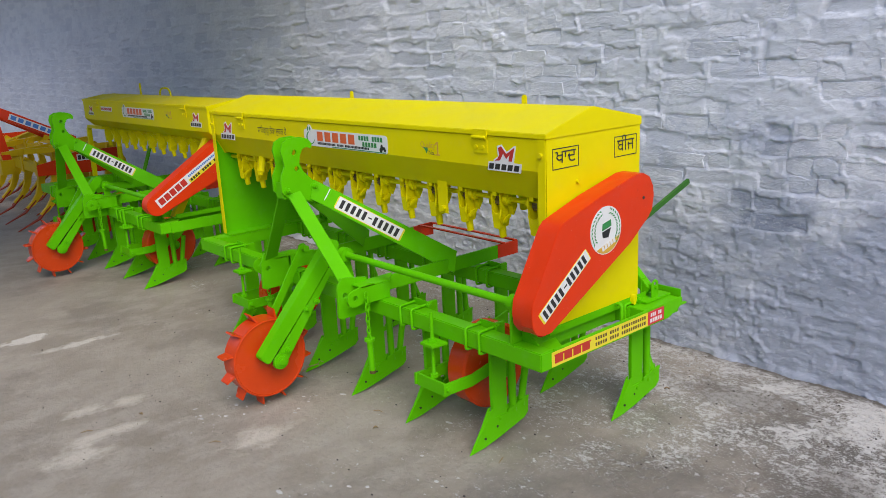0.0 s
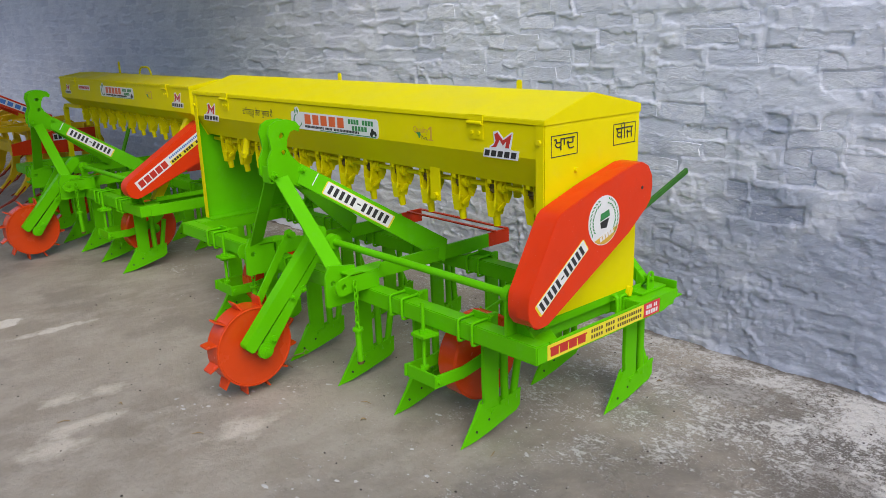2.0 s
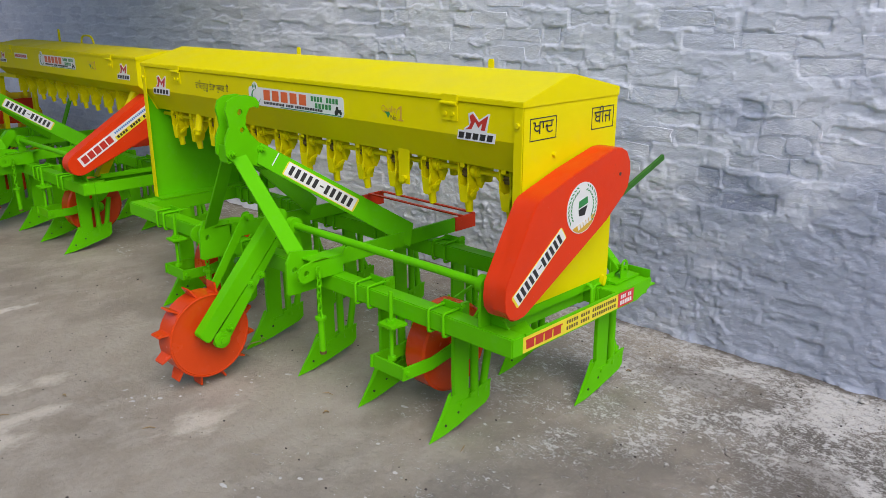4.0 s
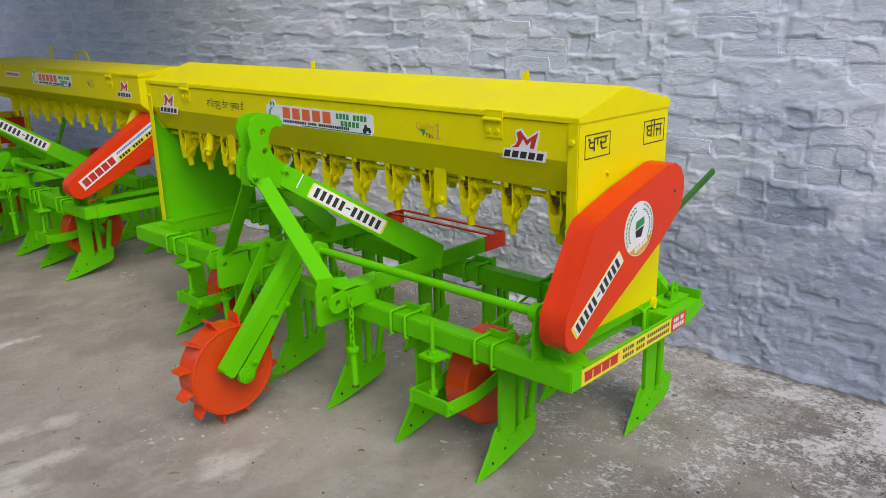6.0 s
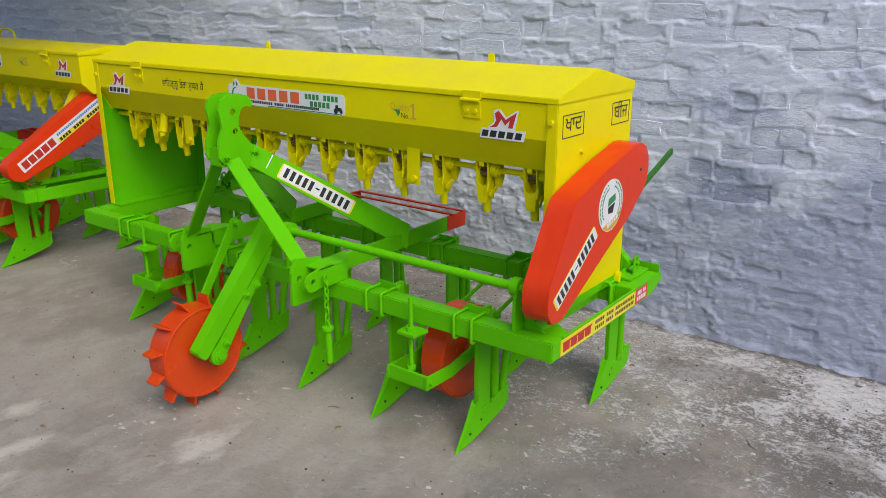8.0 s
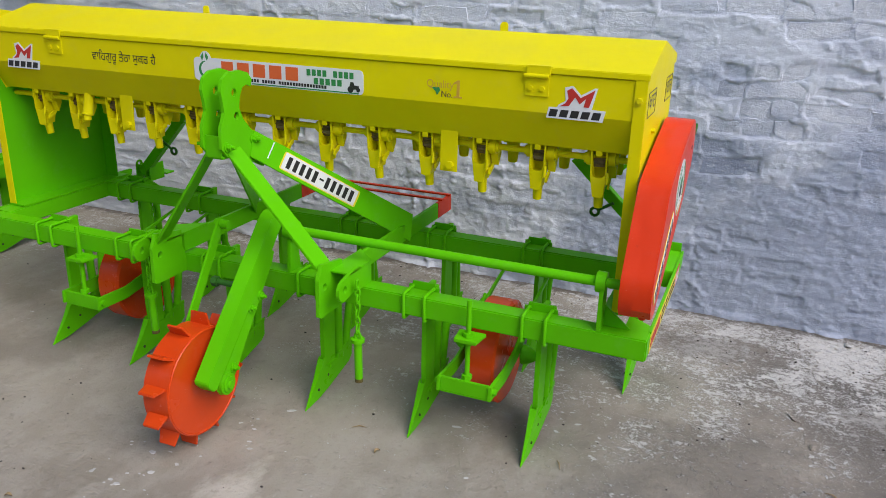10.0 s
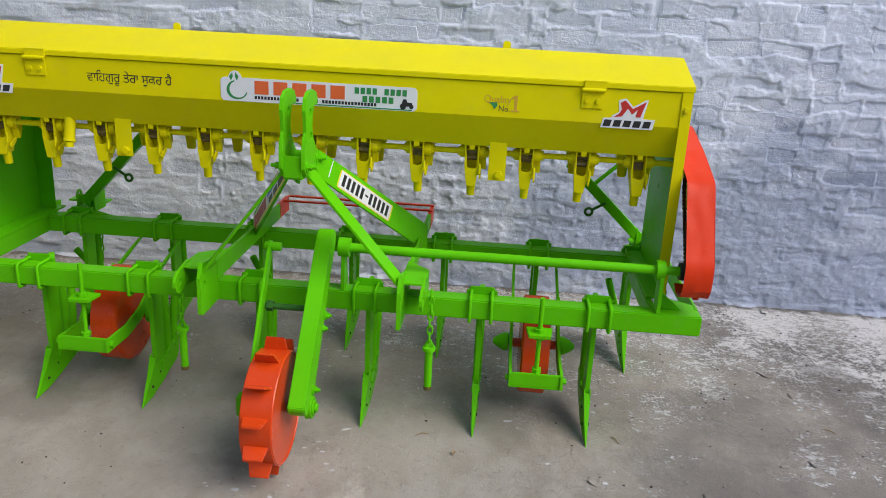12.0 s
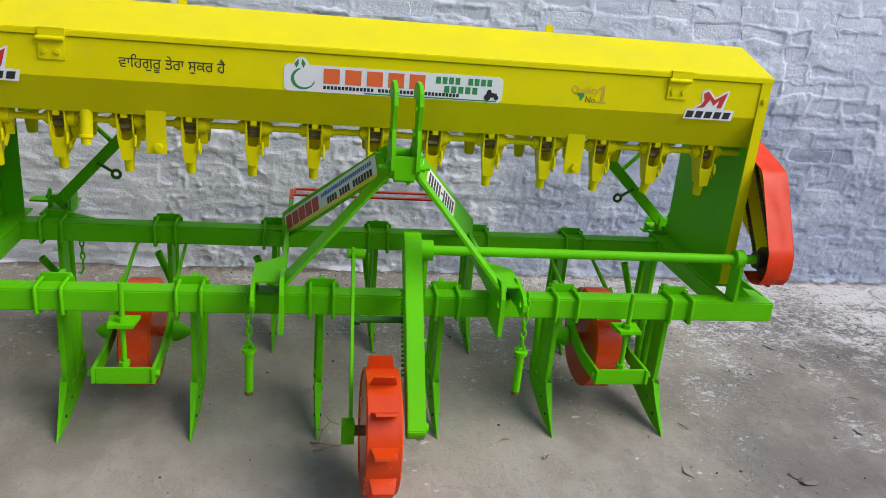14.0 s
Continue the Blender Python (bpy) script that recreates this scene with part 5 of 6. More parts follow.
def chain_cover(drill):
    face = [(2.020, 0.527), (1.988, 0.538), (1.968, 0.565), (1.963, 0.60), (1.968, 0.645), (2.082, 0.838), (2.097, 0.862), (2.114, 0.877), (2.150, 0.889), (2.302, 0.935), (2.50, 0.982), (2.545, 0.982), (2.58, 0.965), (2.602, 0.93), (2.607, 0.895), (2.598, 0.845), (2.575, 0.82), (2.476, 0.748), (2.085, 0.545), (2.055, 0.530)]
    bm = bmesh.new()
    prism(bm, face, "x", -1.4465, -1.443)
    cov = part("chain_cover", loc(bm), ORANGE, drill, "orange-red sheet-steel chain cover", bevel=0.001)
    # the bent rim along the front and top, dented by handling
    rim = [Vector(p) for p in face[-2:] + face[:17]]
    mid_p = Vector((2.25, 0.78))
    bm = bmesh.new()
    rings, cols = [], 8
    path = []
    for p, q in zip(rim, rim[1:]):
        n = max(1, int((q - p).length / 0.02))
        path += [p + (q - p) * k / n for k in range(n)]
    path.append(rim[-1])
    for k, p in enumerate(path):
        t = (path[min(k + 1, len(path) - 1)] - path[max(k - 1, 0)]).normalized()
        inward = Vector((-t.y, t.x))
        if inward.dot(mid_p - p) < 0:
            inward = -inward
        ring = []
        for off in (0.0, 0.003):
            for c in range(cols + 1):
                x = -1.5285 + 0.082 * c / cols
                dent = 0.0065 * max(0.0, noise.noise(Vector((x * 22, p.x * 14, p.y * 14))) - 0.05) * math.sin(math.pi * c / cols)
                w = p + inward * (off + dent - 0.0004)
                ring.append(bm.verts.new((x, w.x, w.y)))
        rings.append(ring)
    m1 = cols + 1
    for r0, r1 in zip(rings, rings[1:]):
        for c in range(cols):
            bm.faces.new((r0[c], r0[c + 1], r1[c + 1], r1[c]))
            bm.faces.new((r0[m1 + c], r1[m1 + c], r1[m1 + c + 1], r0[m1 + c + 1]))
        bm.faces.new((r0[0], r1[0], r1[m1], r0[m1]))
        bm.faces.new((r0[cols], r0[m1 + cols], r1[m1 + cols], r1[cols]))
    part("rim", loc(bm), ORANGE, cov, "dented orange-red rim of the cover")
    bm = bmesh.new()
    prism(bm, [tuple(Vector(p) + (mid_p - Vector(p)) * 0.03) for p in face], "x", -1.4495, -1.447)
    part("inner_face", loc(bm), YELLOW, cov, "yellow inside of the cover")
    bm = bmesh.new()
    loop = [Vector(p) for p in round_bar((2.035, 0.604), (2.225, 0.836), 0.043, 12)]
    line = []
    for p, q in zip(loop, loop[1:] + loop[:1]):
        n = max(1, int((q - p).length / 0.007))
        line += [p + (q - p) * k / n for k in range(n)]
    tube(bm, [(-1.499, p.x, p.y) for p in line], 0.006, 6, closed=True, radii=[0.0078 if k % 2 else 0.0052 for k in range(len(line))])
    part("drive_chain", loc(bm), CHAIN_STEEL, cov, "dark oily drive chain")
    bm = bmesh.new()
    disc(bm, (-1.499, 2.035, 0.604), "x", 0.042, 0.010, 20)
    disc(bm, (-1.520, 2.035, 0.604), "x", 0.028, 0.020, 18)
    part("sprocket", loc(bm), CHAIN_STEEL, cov, "dark greasy sprocket")
    bm = bmesh.new()
    tube(bm, [(-1.53, 2.035, 0.604), (-1.445, 2.035, 0.604)], 0.014, 12)
    part("shaft_stub", loc(bm), CHAIN_STEEL, cov)
    bm = bmesh.new()
    disc(bm, (-1.47, 2.03, 0.524), "z", 0.010, 0.012, 8)
    part("drain_nut", loc(bm), ORANGE, cov)
    # black disc painted in for the shade of a rivet hole
    bm = bmesh.new()
    tube(bm, [(-1.444, 2.545, 0.895), (-1.4418, 2.545, 0.895)], 0.006, 8)
    part("rivet_hole_shade", loc(bm), BLACK_INK, cov)
    # number sticker along the front edge
    a, b_ = Vector((-1.4428, 2.005, 0.585)) - B, Vector((-1.4428, 2.240, 0.757)) - B
    m = facing(a, b_ - a, Vector((0, -0.6, 1)))
    L = (b_ - a).length
    st = panel("sticker", m, 0, L, -0.024, 0.024, YELLOW_VINYL, cov, "white sticker with yellow edges and black bars", corner=0.006)
    panel("sticker_field", m, 0.008, L - 0.004, -0.0215, 0.0225, WHITE_VINYL, st, z=0.0012, t=0.0006)
    blocks("number_bar", m, 0.018, L - 0.012, -0.017, 0.017, 11, BLACK_INK, st, z=0.0018, skip=(5,), gap=0.44)
    panel("dash", m, L * 0.47, L * 0.53, -0.002, 0.003, BLACK_INK, st, z=0.0018, t=0.0008)
    # round maker's badge
    m = facing(Vector((-1.4428, 2.333, 0.818)) - B, (0, 1, 0), (0, 0, 1))
    def ring_pts(r, t0=0.0, t1=2 * math.pi, n=36, end=False):
        return [(r * math.cos(t), r * math.sin(t)) for t in np.linspace(t0, t1, n, endpoint=end)]
    bm = bmesh.new()
    prism(bm, ring_pts(0.083), "z", 0, 0.0012)
    bmesh.ops.transform(bm, matrix=m, verts=bm.verts)
    badge = part("badge", bm, WHITE_VINYL, cov, "round white and ochre badge with a leaf wreath")
    bm = bmesh.new()
    prism(bm, ring_pts(0.080, -2.25, -0.35, 18, True), "z", 0.0012, 0.0018)
    bmesh.ops.transform(bm, matrix=m, verts=bm.verts)
    part("badge_band", bm, GOLD_INK, badge)
    bm = bmesh.new()
    for k in range(24):
        t = radians(-40 + k * 11)
        if 75 < -40 + k * 11 < 105:
            continue
        for dr, tw in ((0.008, 0.5), (-0.006, -0.5)):
            c = Vector(((0.066 + dr) * math.cos(t), (0.066 + dr) * math.sin(t)))
            d = Vector((math.cos(t + 1.57 - tw), math.sin(t + 1.57 - tw))) * 0.008
            w = Vector((-d.y, d.x)) * 0.35
            prism(bm, [tuple(c - d), tuple(c + w), tuple(c + d), tuple(c - w)], "z", 0.0018, 0.0022)
    bmesh.ops.transform(bm, matrix=m, verts=bm.verts)
    tagged(part("wreath", bm, GREEN_INK, badge), kind="stuff")
    bm = bmesh.new()
    prism(bm, [(-0.022, 0.0), (0.028, 0.012), (0.024, 0.034), (-0.020, 0.024)], "z", 0.0018, 0.0024)
    bmesh.ops.transform(bm, matrix=m, verts=bm.verts)
    part("emblem", bm, GREEN_INK, badge)
    bm = bmesh.new()
    prism(bm, [(-0.022, -0.004), (0.026, 0.006), (0.012, -0.026), (-0.018, -0.024)], "z", 0.0018, 0.0024)
    bmesh.ops.transform(bm, matrix=m, verts=bm.verts)
    part("emblem", bm, BLACK_INK, badge)
    mm = m @ Matrix.Rotation(radians(18), 4, "Z")
    blocks("mark_block", mm, -0.040, 0.038, -0.062, -0.046, 5, WHITE_VINYL, badge, z=0.0018, gap=0.25)
    return cov


def end_sticker(drill):
    m = facing(Vector((FX1 + 0.0003, 2.055, 0.4075)) - B, (0, 1, 0), (0, 0, 1))
    st = panel("sticker", m, 0, 0.53, 0, 0.052, YELLOW_VINYL, drill, "long yellow sticker with red and black bars")
    blocks("mark_block", m, 0.015, 0.20, 0.010, 0.040, 4, RED_INK, st, gap=0.15)
    panel("mark_line", m, 0.012, 0.20, 0.036, 0.042, RED_INK, st, z=0.002, t=0.0006)
    bars("small_print", m, 0.225, 0.52, 0.031, 0.043, 22, BROWN_INK, st, skip=(5, 10), gap=0.4)
    bars("small_print", m, 0.225, 0.52, 0.010, 0.022, 22, BROWN_INK, st, skip=(5, 10), gap=0.4)
    m2 = m @ Matrix.Translation((0.532, 0, 0))
    st2 = panel("sticker", m2, 0, 0.10, 0, 0.052, RED_VINYL, drill, "small red sticker with white bars")
    bars("small_print", m2, 0.015, 0.085, 0.030, 0.044, 6, WHITE_VINYL, st2, skip=(3,))
    bars("small_print", m2, 0.012, 0.090, 0.008, 0.023, 5, WHITE_VINYL, st2)


def near_drill():
    d = root("seed_drill", B, "green, yellow and orange-red steel seed drill standing on concrete", "seed drill", "seed drills along the wall")
    drill_frame(d)
    for x in (-1.945, -3.428):
        depth_wheel(d, x)
    ground_wheel(d)
    hitch(d)
    for s in (-1, 1):
        marker_bracket(d, s)
    hop = hopper(d)
    chain_cover(d)
    end_sticker(d)
    yf = 2.1448
    main_sticker(hop, -3.005, -2.378, 1.030, 1.104, yf)
    brand_mark(hop, -1.725, 1.062, yf)
    brand_mark(hop, -3.775, 1.055, yf)
    quality_mark(hop, -2.165, 1.052, yf)
    m = facing(Vector((-3.443, yf, 1.066)) - B, *FRONT)
    lettering("lettering", "ਵਾਿਹਗੁਰੂ ਤੇਰਾ ਸ਼ੁਕਰ ਹੈ", 0.04, BLACK_INK, hop, m, "small black lettering", width=0.28)
    bm = bmesh.new()
    tube(bm, [(-1.5385, 2.300, 0.981), (-1.528, 2.300, 0.981)], 0.008, 6)
    part("bolt", loc(bm), YELLOW, hop)
    word_box(hop, "ਖਾਦ", 2.176, 2.309, 1.033, 1.103, -1.5376)
    word_box(hop, "ਬੀਜ", 2.502, 2.631, 1.034, 1.107, -1.5376)
    # clutch lever behind the cover, its shade put into a darker green
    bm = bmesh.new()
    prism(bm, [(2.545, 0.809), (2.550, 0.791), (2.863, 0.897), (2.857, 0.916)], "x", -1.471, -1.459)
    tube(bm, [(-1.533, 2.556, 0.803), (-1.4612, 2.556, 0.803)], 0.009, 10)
    part("clutch_lever", loc(bm), DULL_GREEN, d, "green lever, painted darker to stand in for shade", bevel=0.001)
    return d


near_drill()


# ---- second drill: the same frame, a narrower box set further back ----
def far_drill():
    d = root("seed_drill", B + Vector((-3.085, 0, 0)), "green, yellow and orange-red steel seed drill with a narrow box", "seed drill", "seed drills along the wall")
    drill_frame(d)
    for x in (-1.945, -3.428):
        depth_wheel(d, x)
    ground_wheel(d, 0.15)
    hitch(d)
    x0, x1 = -3.74, -1.415
    y0, y1 = 2.375, 2.80
    bm = bmesh.new()
    prism(bm, [(y0, 1.128), (y0, 0.985), (y0 + 0.060, 0.926), (y1 - 0.060, 0.926), (y1, 0.985), (y1, 1.128)], "x", x0, x1)
    hop = part("hopper", loc(bm), YELLOW, d, "narrow yellow sheet-steel seed hopper", bevel=0.002, smooth=8)
    bm = bmesh.new()
    prism(bm, [(y0 - 0.005, 1.1285), (y0 - 0.005, 1.144), (y0 + 0.165, 1.170), (y1 - 0.165, 1.170), (y1 + 0.005, 1.144), (y1 + 0.005, 1.1285)], "x", x0 - 0.004, x1 + 0.004)
    lid = part("lid", loc(bm), YELLOW, d, "yellow sheet lid, closed", bevel=0.002, smooth=8)
    for x in (-1.75, -3.40):
        hinge_hasp(lid, x, y0 - 0.0005, 1.13)
    bm = bmesh.new()
    tube(bm, [(-3.515, y1 - 0.02, 1.15), (-3.515, y1 - 0.02, 1.245)], 0.008, 8)
    part("lid_pin", loc(bm), YELLOW, lid)
    bm = bmesh.new()
    tube(bm, [(-2.985 + 0.105 * math.copysign(abs(math.cos(t)) ** 0.6, math.cos(t)), y1 - 0.03, 1.150 + 0.062 * math.sin(t)) for t in np.linspace(0, math.pi, 13)], 0.007, 8)
    part("lid_handle", loc(bm), YELLOW, lid)
    for i in range(12):
        x = -1.50 - 0.182 * i
        c = put("feed_cup", CUP["feed_cup"], d, Vector((x, y0 + 0.095, 0.914)) - B)
        c.scale = (0.8, 1.0, 1.0)
        for name in ("funnel", "wing_nut", "collar", "end_collar"):
            put(name, CUP[name], c)
    bm = bmesh.new()
    tube(bm, [(x0, y0 + 0.095, 0.914), (x1, y0 + 0.095, 0.914)], 0.0095, 10)
    part("feed_shaft", loc(bm), YELLOW, d)
    x = -1.62
    bm = bmesh.new()
    hexa(bm, [(x, 2.14, BEAM_Z1 + 0.0065), (x + 0.05, 2.14, BEAM_Z1 + 0.0065), (x + 0.05, 2.20, BEAM_Z1 + 0.0065), (x, 2.20, BEAM_Z1 + 0.0065)], [(x, 2.42, 0.94), (x + 0.05, 2.42, 0.94), (x + 0.05, 2.48, 0.94), (x, 2.48, 0.94)])
    part("hopper_leg", loc(bm), YELLOW, d, bevel=0.002)
    # bent flat-bar leg at the far end, running out from under the hopper and down
    for y in (2.425, 2.66):
        bm = bmesh.new()
        run = [(x0 + 0.22, 0.925), (x0 - 0.140, 0.920), (x0 - 0.185, 0.885), (x0 - 0.215, BEAM_Z1 + 0.0085)]
        back = [(x0 - 0.180, BEAM_Z1 + 0.0085), (x0 - 0.152, 0.873), (x0 - 0.128, 0.894), (x0 + 0.22, 0.899)]
        prism(bm, run + back, "y", y, y + 0.035)
        part("hopper_leg", loc(bm), YELLOW, d, "bent yellow flat-bar leg", bevel=0.002)
    bm = bmesh.new()
    box(bm, -3.66, -3.625, 2.580, 2.592, BEAM_Z1 + 0.001, 0.926)
    part("hopper_strut", loc(bm), YELLOW, d, bevel=0.002)
    bm = bmesh.new()
    prism(bm, [(-3.02, 0.775), (-2.965, 0.775), (-3.255, BEAM_Z1 + 0.001), (-3.31, BEAM_Z1 + 0.001)], "y", REAR_Y + 0.02, REAR_Y + 0.03)
    part("brace", loc(bm), GREEN, d, "green flat brace", bevel=0.001)
    # chain cover, a long round-ended case
    bm = bmesh.new()
    axis = Vector((0.542, 0.284)).normalized()
    away = Vector((-axis.y, axis.x))
    lower, upper, r0, r1 = Vector((2.004, 0.584)), Vector((2.546, 0.868)), 0.064, 0.118
    outline = [lower + r0 * (math.cos(t) * axis + math.sin(t) * away) for t in np.linspace(math.pi / 2, 1.5 * math.pi, 12)]
    outline += [upper + r1 * (math.cos(t) * axis + math.sin(t) * away) for t in np.linspace(-math.pi / 2, math.pi / 2, 14)]
    prism(bm, [tuple(p) for p in outline], "x", -1.53, -1.442)
    cov = part("chain_cover", loc(bm), ORANGE, d, "long orange-red chain cover with a white sticker", bevel=0.003)
    a, e = Vector((-1.4418, 2.006, 0.590)) - B, Vector((-1.4418, 2.500, 0.888)) - B
    m = facing(a, e - a, Vector((0, -0.5, 1)))
    L = (e - a).length
    st = panel("sticker", m, 0, L, -0.03, 0.03, WHITE_VINYL, cov, "white and yellow sticker with red blocks")
    panel("sticker_band", m, L * 0.42, L, -0.03, -0.003, YELLOW_VINYL, st, z=0.0012, t=0.0005)
    blocks("mark_block", m, 0.015, L * 0.40, -0.02, 0.02, 5, RED_INK, st, gap=0.15)
    bars("small_print", m, L * 0.44, L * 0.97, -0.022, -0.006, 16, BLACK_INK, st, z=0.0018, skip=(4, 9))
    bars("small_print", m, L * 0.44, L * 0.97, 0.008, 0.02, 24, BLUE_INK, st)
    yf = y0 - 0.0002
    main_sticker(hop, -2.86, -2.26, 1.030, 1.104, yf)
    brand_mark(hop, -1.59, 1.055, yf)
    brand_mark(hop, -3.57, 1.055, yf, 0.8)
    quality_mark(hop, -2.06, 1.052, yf)
    m = facing(Vector((-3.32, yf, 1.06)) - B, *FRONT)
    panel("sticker", m, 0, 0.24, 0, 0.035, WHITE_VINYL, hop, "small white and red sticker")
    bars("small_print", m, 0.01, 0.23, 0.008, 0.027, 12, RED_INK, hop)
    return d


far_drill()


# ---- cultivator ----
def cultivator():
    C = Vector((-9.0, 2.5, 0))
    c = root("cultivator", C, "yellow spring-tine cultivator with orange-red hitch and shares", "cultivator")

    def cp(name, bm, material, parent=None, label="", bevel=0.002):
        bmesh.ops.translate(bm, verts=bm.verts, vec=-C)
        return part(name, bm, material, parent or c, label, bevel)
    X0, X1 = -10.5, -7.5
    for y, z in ((2.12, 0.490), (2.45, 0.545), (2.78, 0.560)):
        bm = bmesh.new()
        box(bm, X0, X1, y, y + 0.065, z, z + 0.082)
        cp("cross_bar", bm, OLIVE)
    for x in (X0 - 0.012, X1):
        bm = bmesh.new()
        prism(bm, [(2.105, 0.474), (2.105, 0.572), (2.27, 0.600), (2.45, 0.655), (2.86, 0.655), (2.86, 0.440), (2.50, 0.458)], "x", x, x + 0.012)
        cp("end_plate", bm, ORANGE, label="orange-red end plate with a white sticker")
    m = facing(Vector((X1 + 0.0122, 2.45, 0.568)) - C, (0, 1, 0), (0, 0, 1))
    st = panel("sticker", m, 0, 0.2, 0, 0.06, WHITE_VINYL, c, "white sticker with black blocks")
    blocks("mark_block", m, 0.01, 0.19, 0.01, 0.05, 5, BLACK_INK, st)
    for x, y, dz in [(X1 - 0.06 - 0.46 * i, 2.12, -0.070) for i in range(7)] + [(X1 - 0.29 - 0.46 * i, 2.45, -0.015) for i in range(6)] + [(X1 - 0.14 - 0.46 * i, 2.78, 0.0) for i in range(6)]:
        pts = [(y + 0.02, 0.665 + dz), (y + 0.085, 0.61 + dz), (y + 0.125, 0.52 + 0.6 * dz), (y + 0.138, 0.42 + 0.3 * dz), (y + 0.12, 0.31), (y + 0.085, 0.23), (y + 0.03, 0.165), (y - 0.03, 0.12)]
        wide = [0.020, 0.022, 0.024, 0.026, 0.026, 0.024, 0.022, 0.020]
        deep = [0.016, 0.020, 0.026, 0.030, 0.029, 0.025, 0.019, 0.012]
        bm = bmesh.new()
        rings = []
        for k, (py, pz) in enumerate(pts):
            q0, q1 = Vector(pts[max(k - 1, 0)]), Vector(pts[min(k + 1, len(pts) - 1)])
            d = (q1 - q0).normalized()
            ny, nz = -d.y * deep[k], d.x * deep[k]
            w = wide[k]
            rings.append([bm.verts.new(p) for p in ((x - w, py + ny, pz + nz), (x + w, py + ny, pz + nz), (x + w, py - ny, pz - nz), (x - w, py - ny, pz - nz))])
        for r0, r1 in zip(rings, rings[1:]):
            for k in range(4):
                bm.faces.new((r0[k], r0[(k + 1) % 4], r1[(k + 1) % 4], r1[k]))
        bm.faces.new(rings[0])
        bm.faces.new(rings[-1][::-1])
        t = cp("spring_tine", bm, OLIVE, bevel=0)
        bm = bmesh.new()
        hexa(bm, [(x - 0.03, y + 0.05, 0.195), (x + 0.03, y + 0.05, 0.195), (x + 0.03, y + 0.056, 0.185), (x - 0.03, y + 0.056, 0.185)],
             [(x - 0.028, y - 0.06, 0.088), (x + 0.028, y - 0.06, 0.088), (x + 0.028, y - 0.05, 0.080), (x - 0.028, y - 0.05, 0.080)])
        hexa(bm, [(x - 0.028, y - 0.06, 0.088), (x + 0.028, y - 0.06, 0.088), (x + 0.028, y - 0.05, 0.080), (x - 0.028, y - 0.05, 0.080)],
             [(x - 0.006, y - 0.24, 0.006), (x + 0.006, y - 0.24, 0.006), (x + 0.006, y - 0.235, 0.0), (x - 0.006, y - 0.235, 0.0)])
        cp("share", bm, SHARE_RED, t, "worn dark red share", bevel=0)
        bm = bmesh.new()
        box(bm, x - 0.035, x + 0.035, y - 0.012, y - 0.001, 0.54 + dz, 0.68 + dz)
        cp("clamp", bm, OLIVE, t)
    for s in (-1, 1):
        bm = bmesh.new()
        p, q = Vector((-8.9 + s * 0.30, 2.12, 0.574)), Vector((-8.9 + s * 1.30, 2.84, 0.645))
        d = (q - p).normalized()
        w = Vector((-d.y, d.x, 0)) * 0.025
        hexa(bm, [p + w, p - w, q - w, q + w], [v + Vector((0, 0, 0.05)) for v in (p + w, p - w, q - w, q + w)])
        cp("diagonal_bar", bm, OLIVE)
    for x in (-8.45, -9.35):
        bm = bmesh.new()
        prism(bm, [(2.04, 0.575), (2.86, 0.6475), (2.86, 0.700), (2.04, 0.630)], "x", x, x + 0.05)
        cp("long_bar", bm, OLIVE)
    for s in (-1, 1):
        x = -8.9 + s * 0.04
        bm = bmesh.new()
        hexa(bm, [(x - 0.006, 2.08, 0.97), (x - 0.006, 2.14, 1.06), (x + 0.006, 2.14, 1.06), (x + 0.006, 2.08, 0.97)],
             [(x + s * 0.42 - 0.006, 2.75, 0.61), (x + s * 0.42 - 0.006, 2.75, 0.71), (x + s * 0.42 + 0.006, 2.75, 0.71), (x + s * 0.42 + 0.006, 2.75, 0.61)])
        arm = cp("hitch_arm", bm, ORANGE)
        bm = bmesh.new()
        hexa(bm, [(x - 0.006, 2.06, 1.05), (x - 0.006, 2.14, 1.05), (x + 0.006, 2.14, 1.05), (x + 0.006, 2.06, 1.05)],
             [(x + s * 0.50 - 0.006, 2.03, 0.56), (x + s * 0.50 - 0.006, 2.11, 0.56), (x + s * 0.50 + 0.006, 2.11, 0.56), (x + s * 0.50 + 0.006, 2.03, 0.56)])
        leg = cp("hitch_leg", bm, ORANGE)
        bm = bmesh.new()
        box(bm, x + s * 0.50 - 0.05, x + s * 0.50 + 0.05, 2.0, 2.1195, 0.425, 0.5595)
        cp("hitch_bracket", bm, OLIVE, leg, "yellow box bracket")
        if s > 0:
            a, e = Vector((x + 0.10, 2.245, 0.945)) - C, Vector((x + 0.33, 2.605, 0.745)) - C
            m = facing(a + Vector((0.008, -0.006, 0)), e - a, (0, 0, 1))
            st = panel("sticker", m, 0, (e - a).length, -0.03, 0.03, WHITE_VINYL, arm, "white sticker with blue blocks")
            blocks("mark_block", m, 0.02, (e - a).length - 0.02, -0.02, 0.02, 6, BLUE_INK, st)
    bm = bmesh.new()
    box(bm, -8.99, -8.81, 2.04, 2.052, 0.94, 1.08)
    cp("mast_plate", bm, ORANGE)
    return c


cultivator()


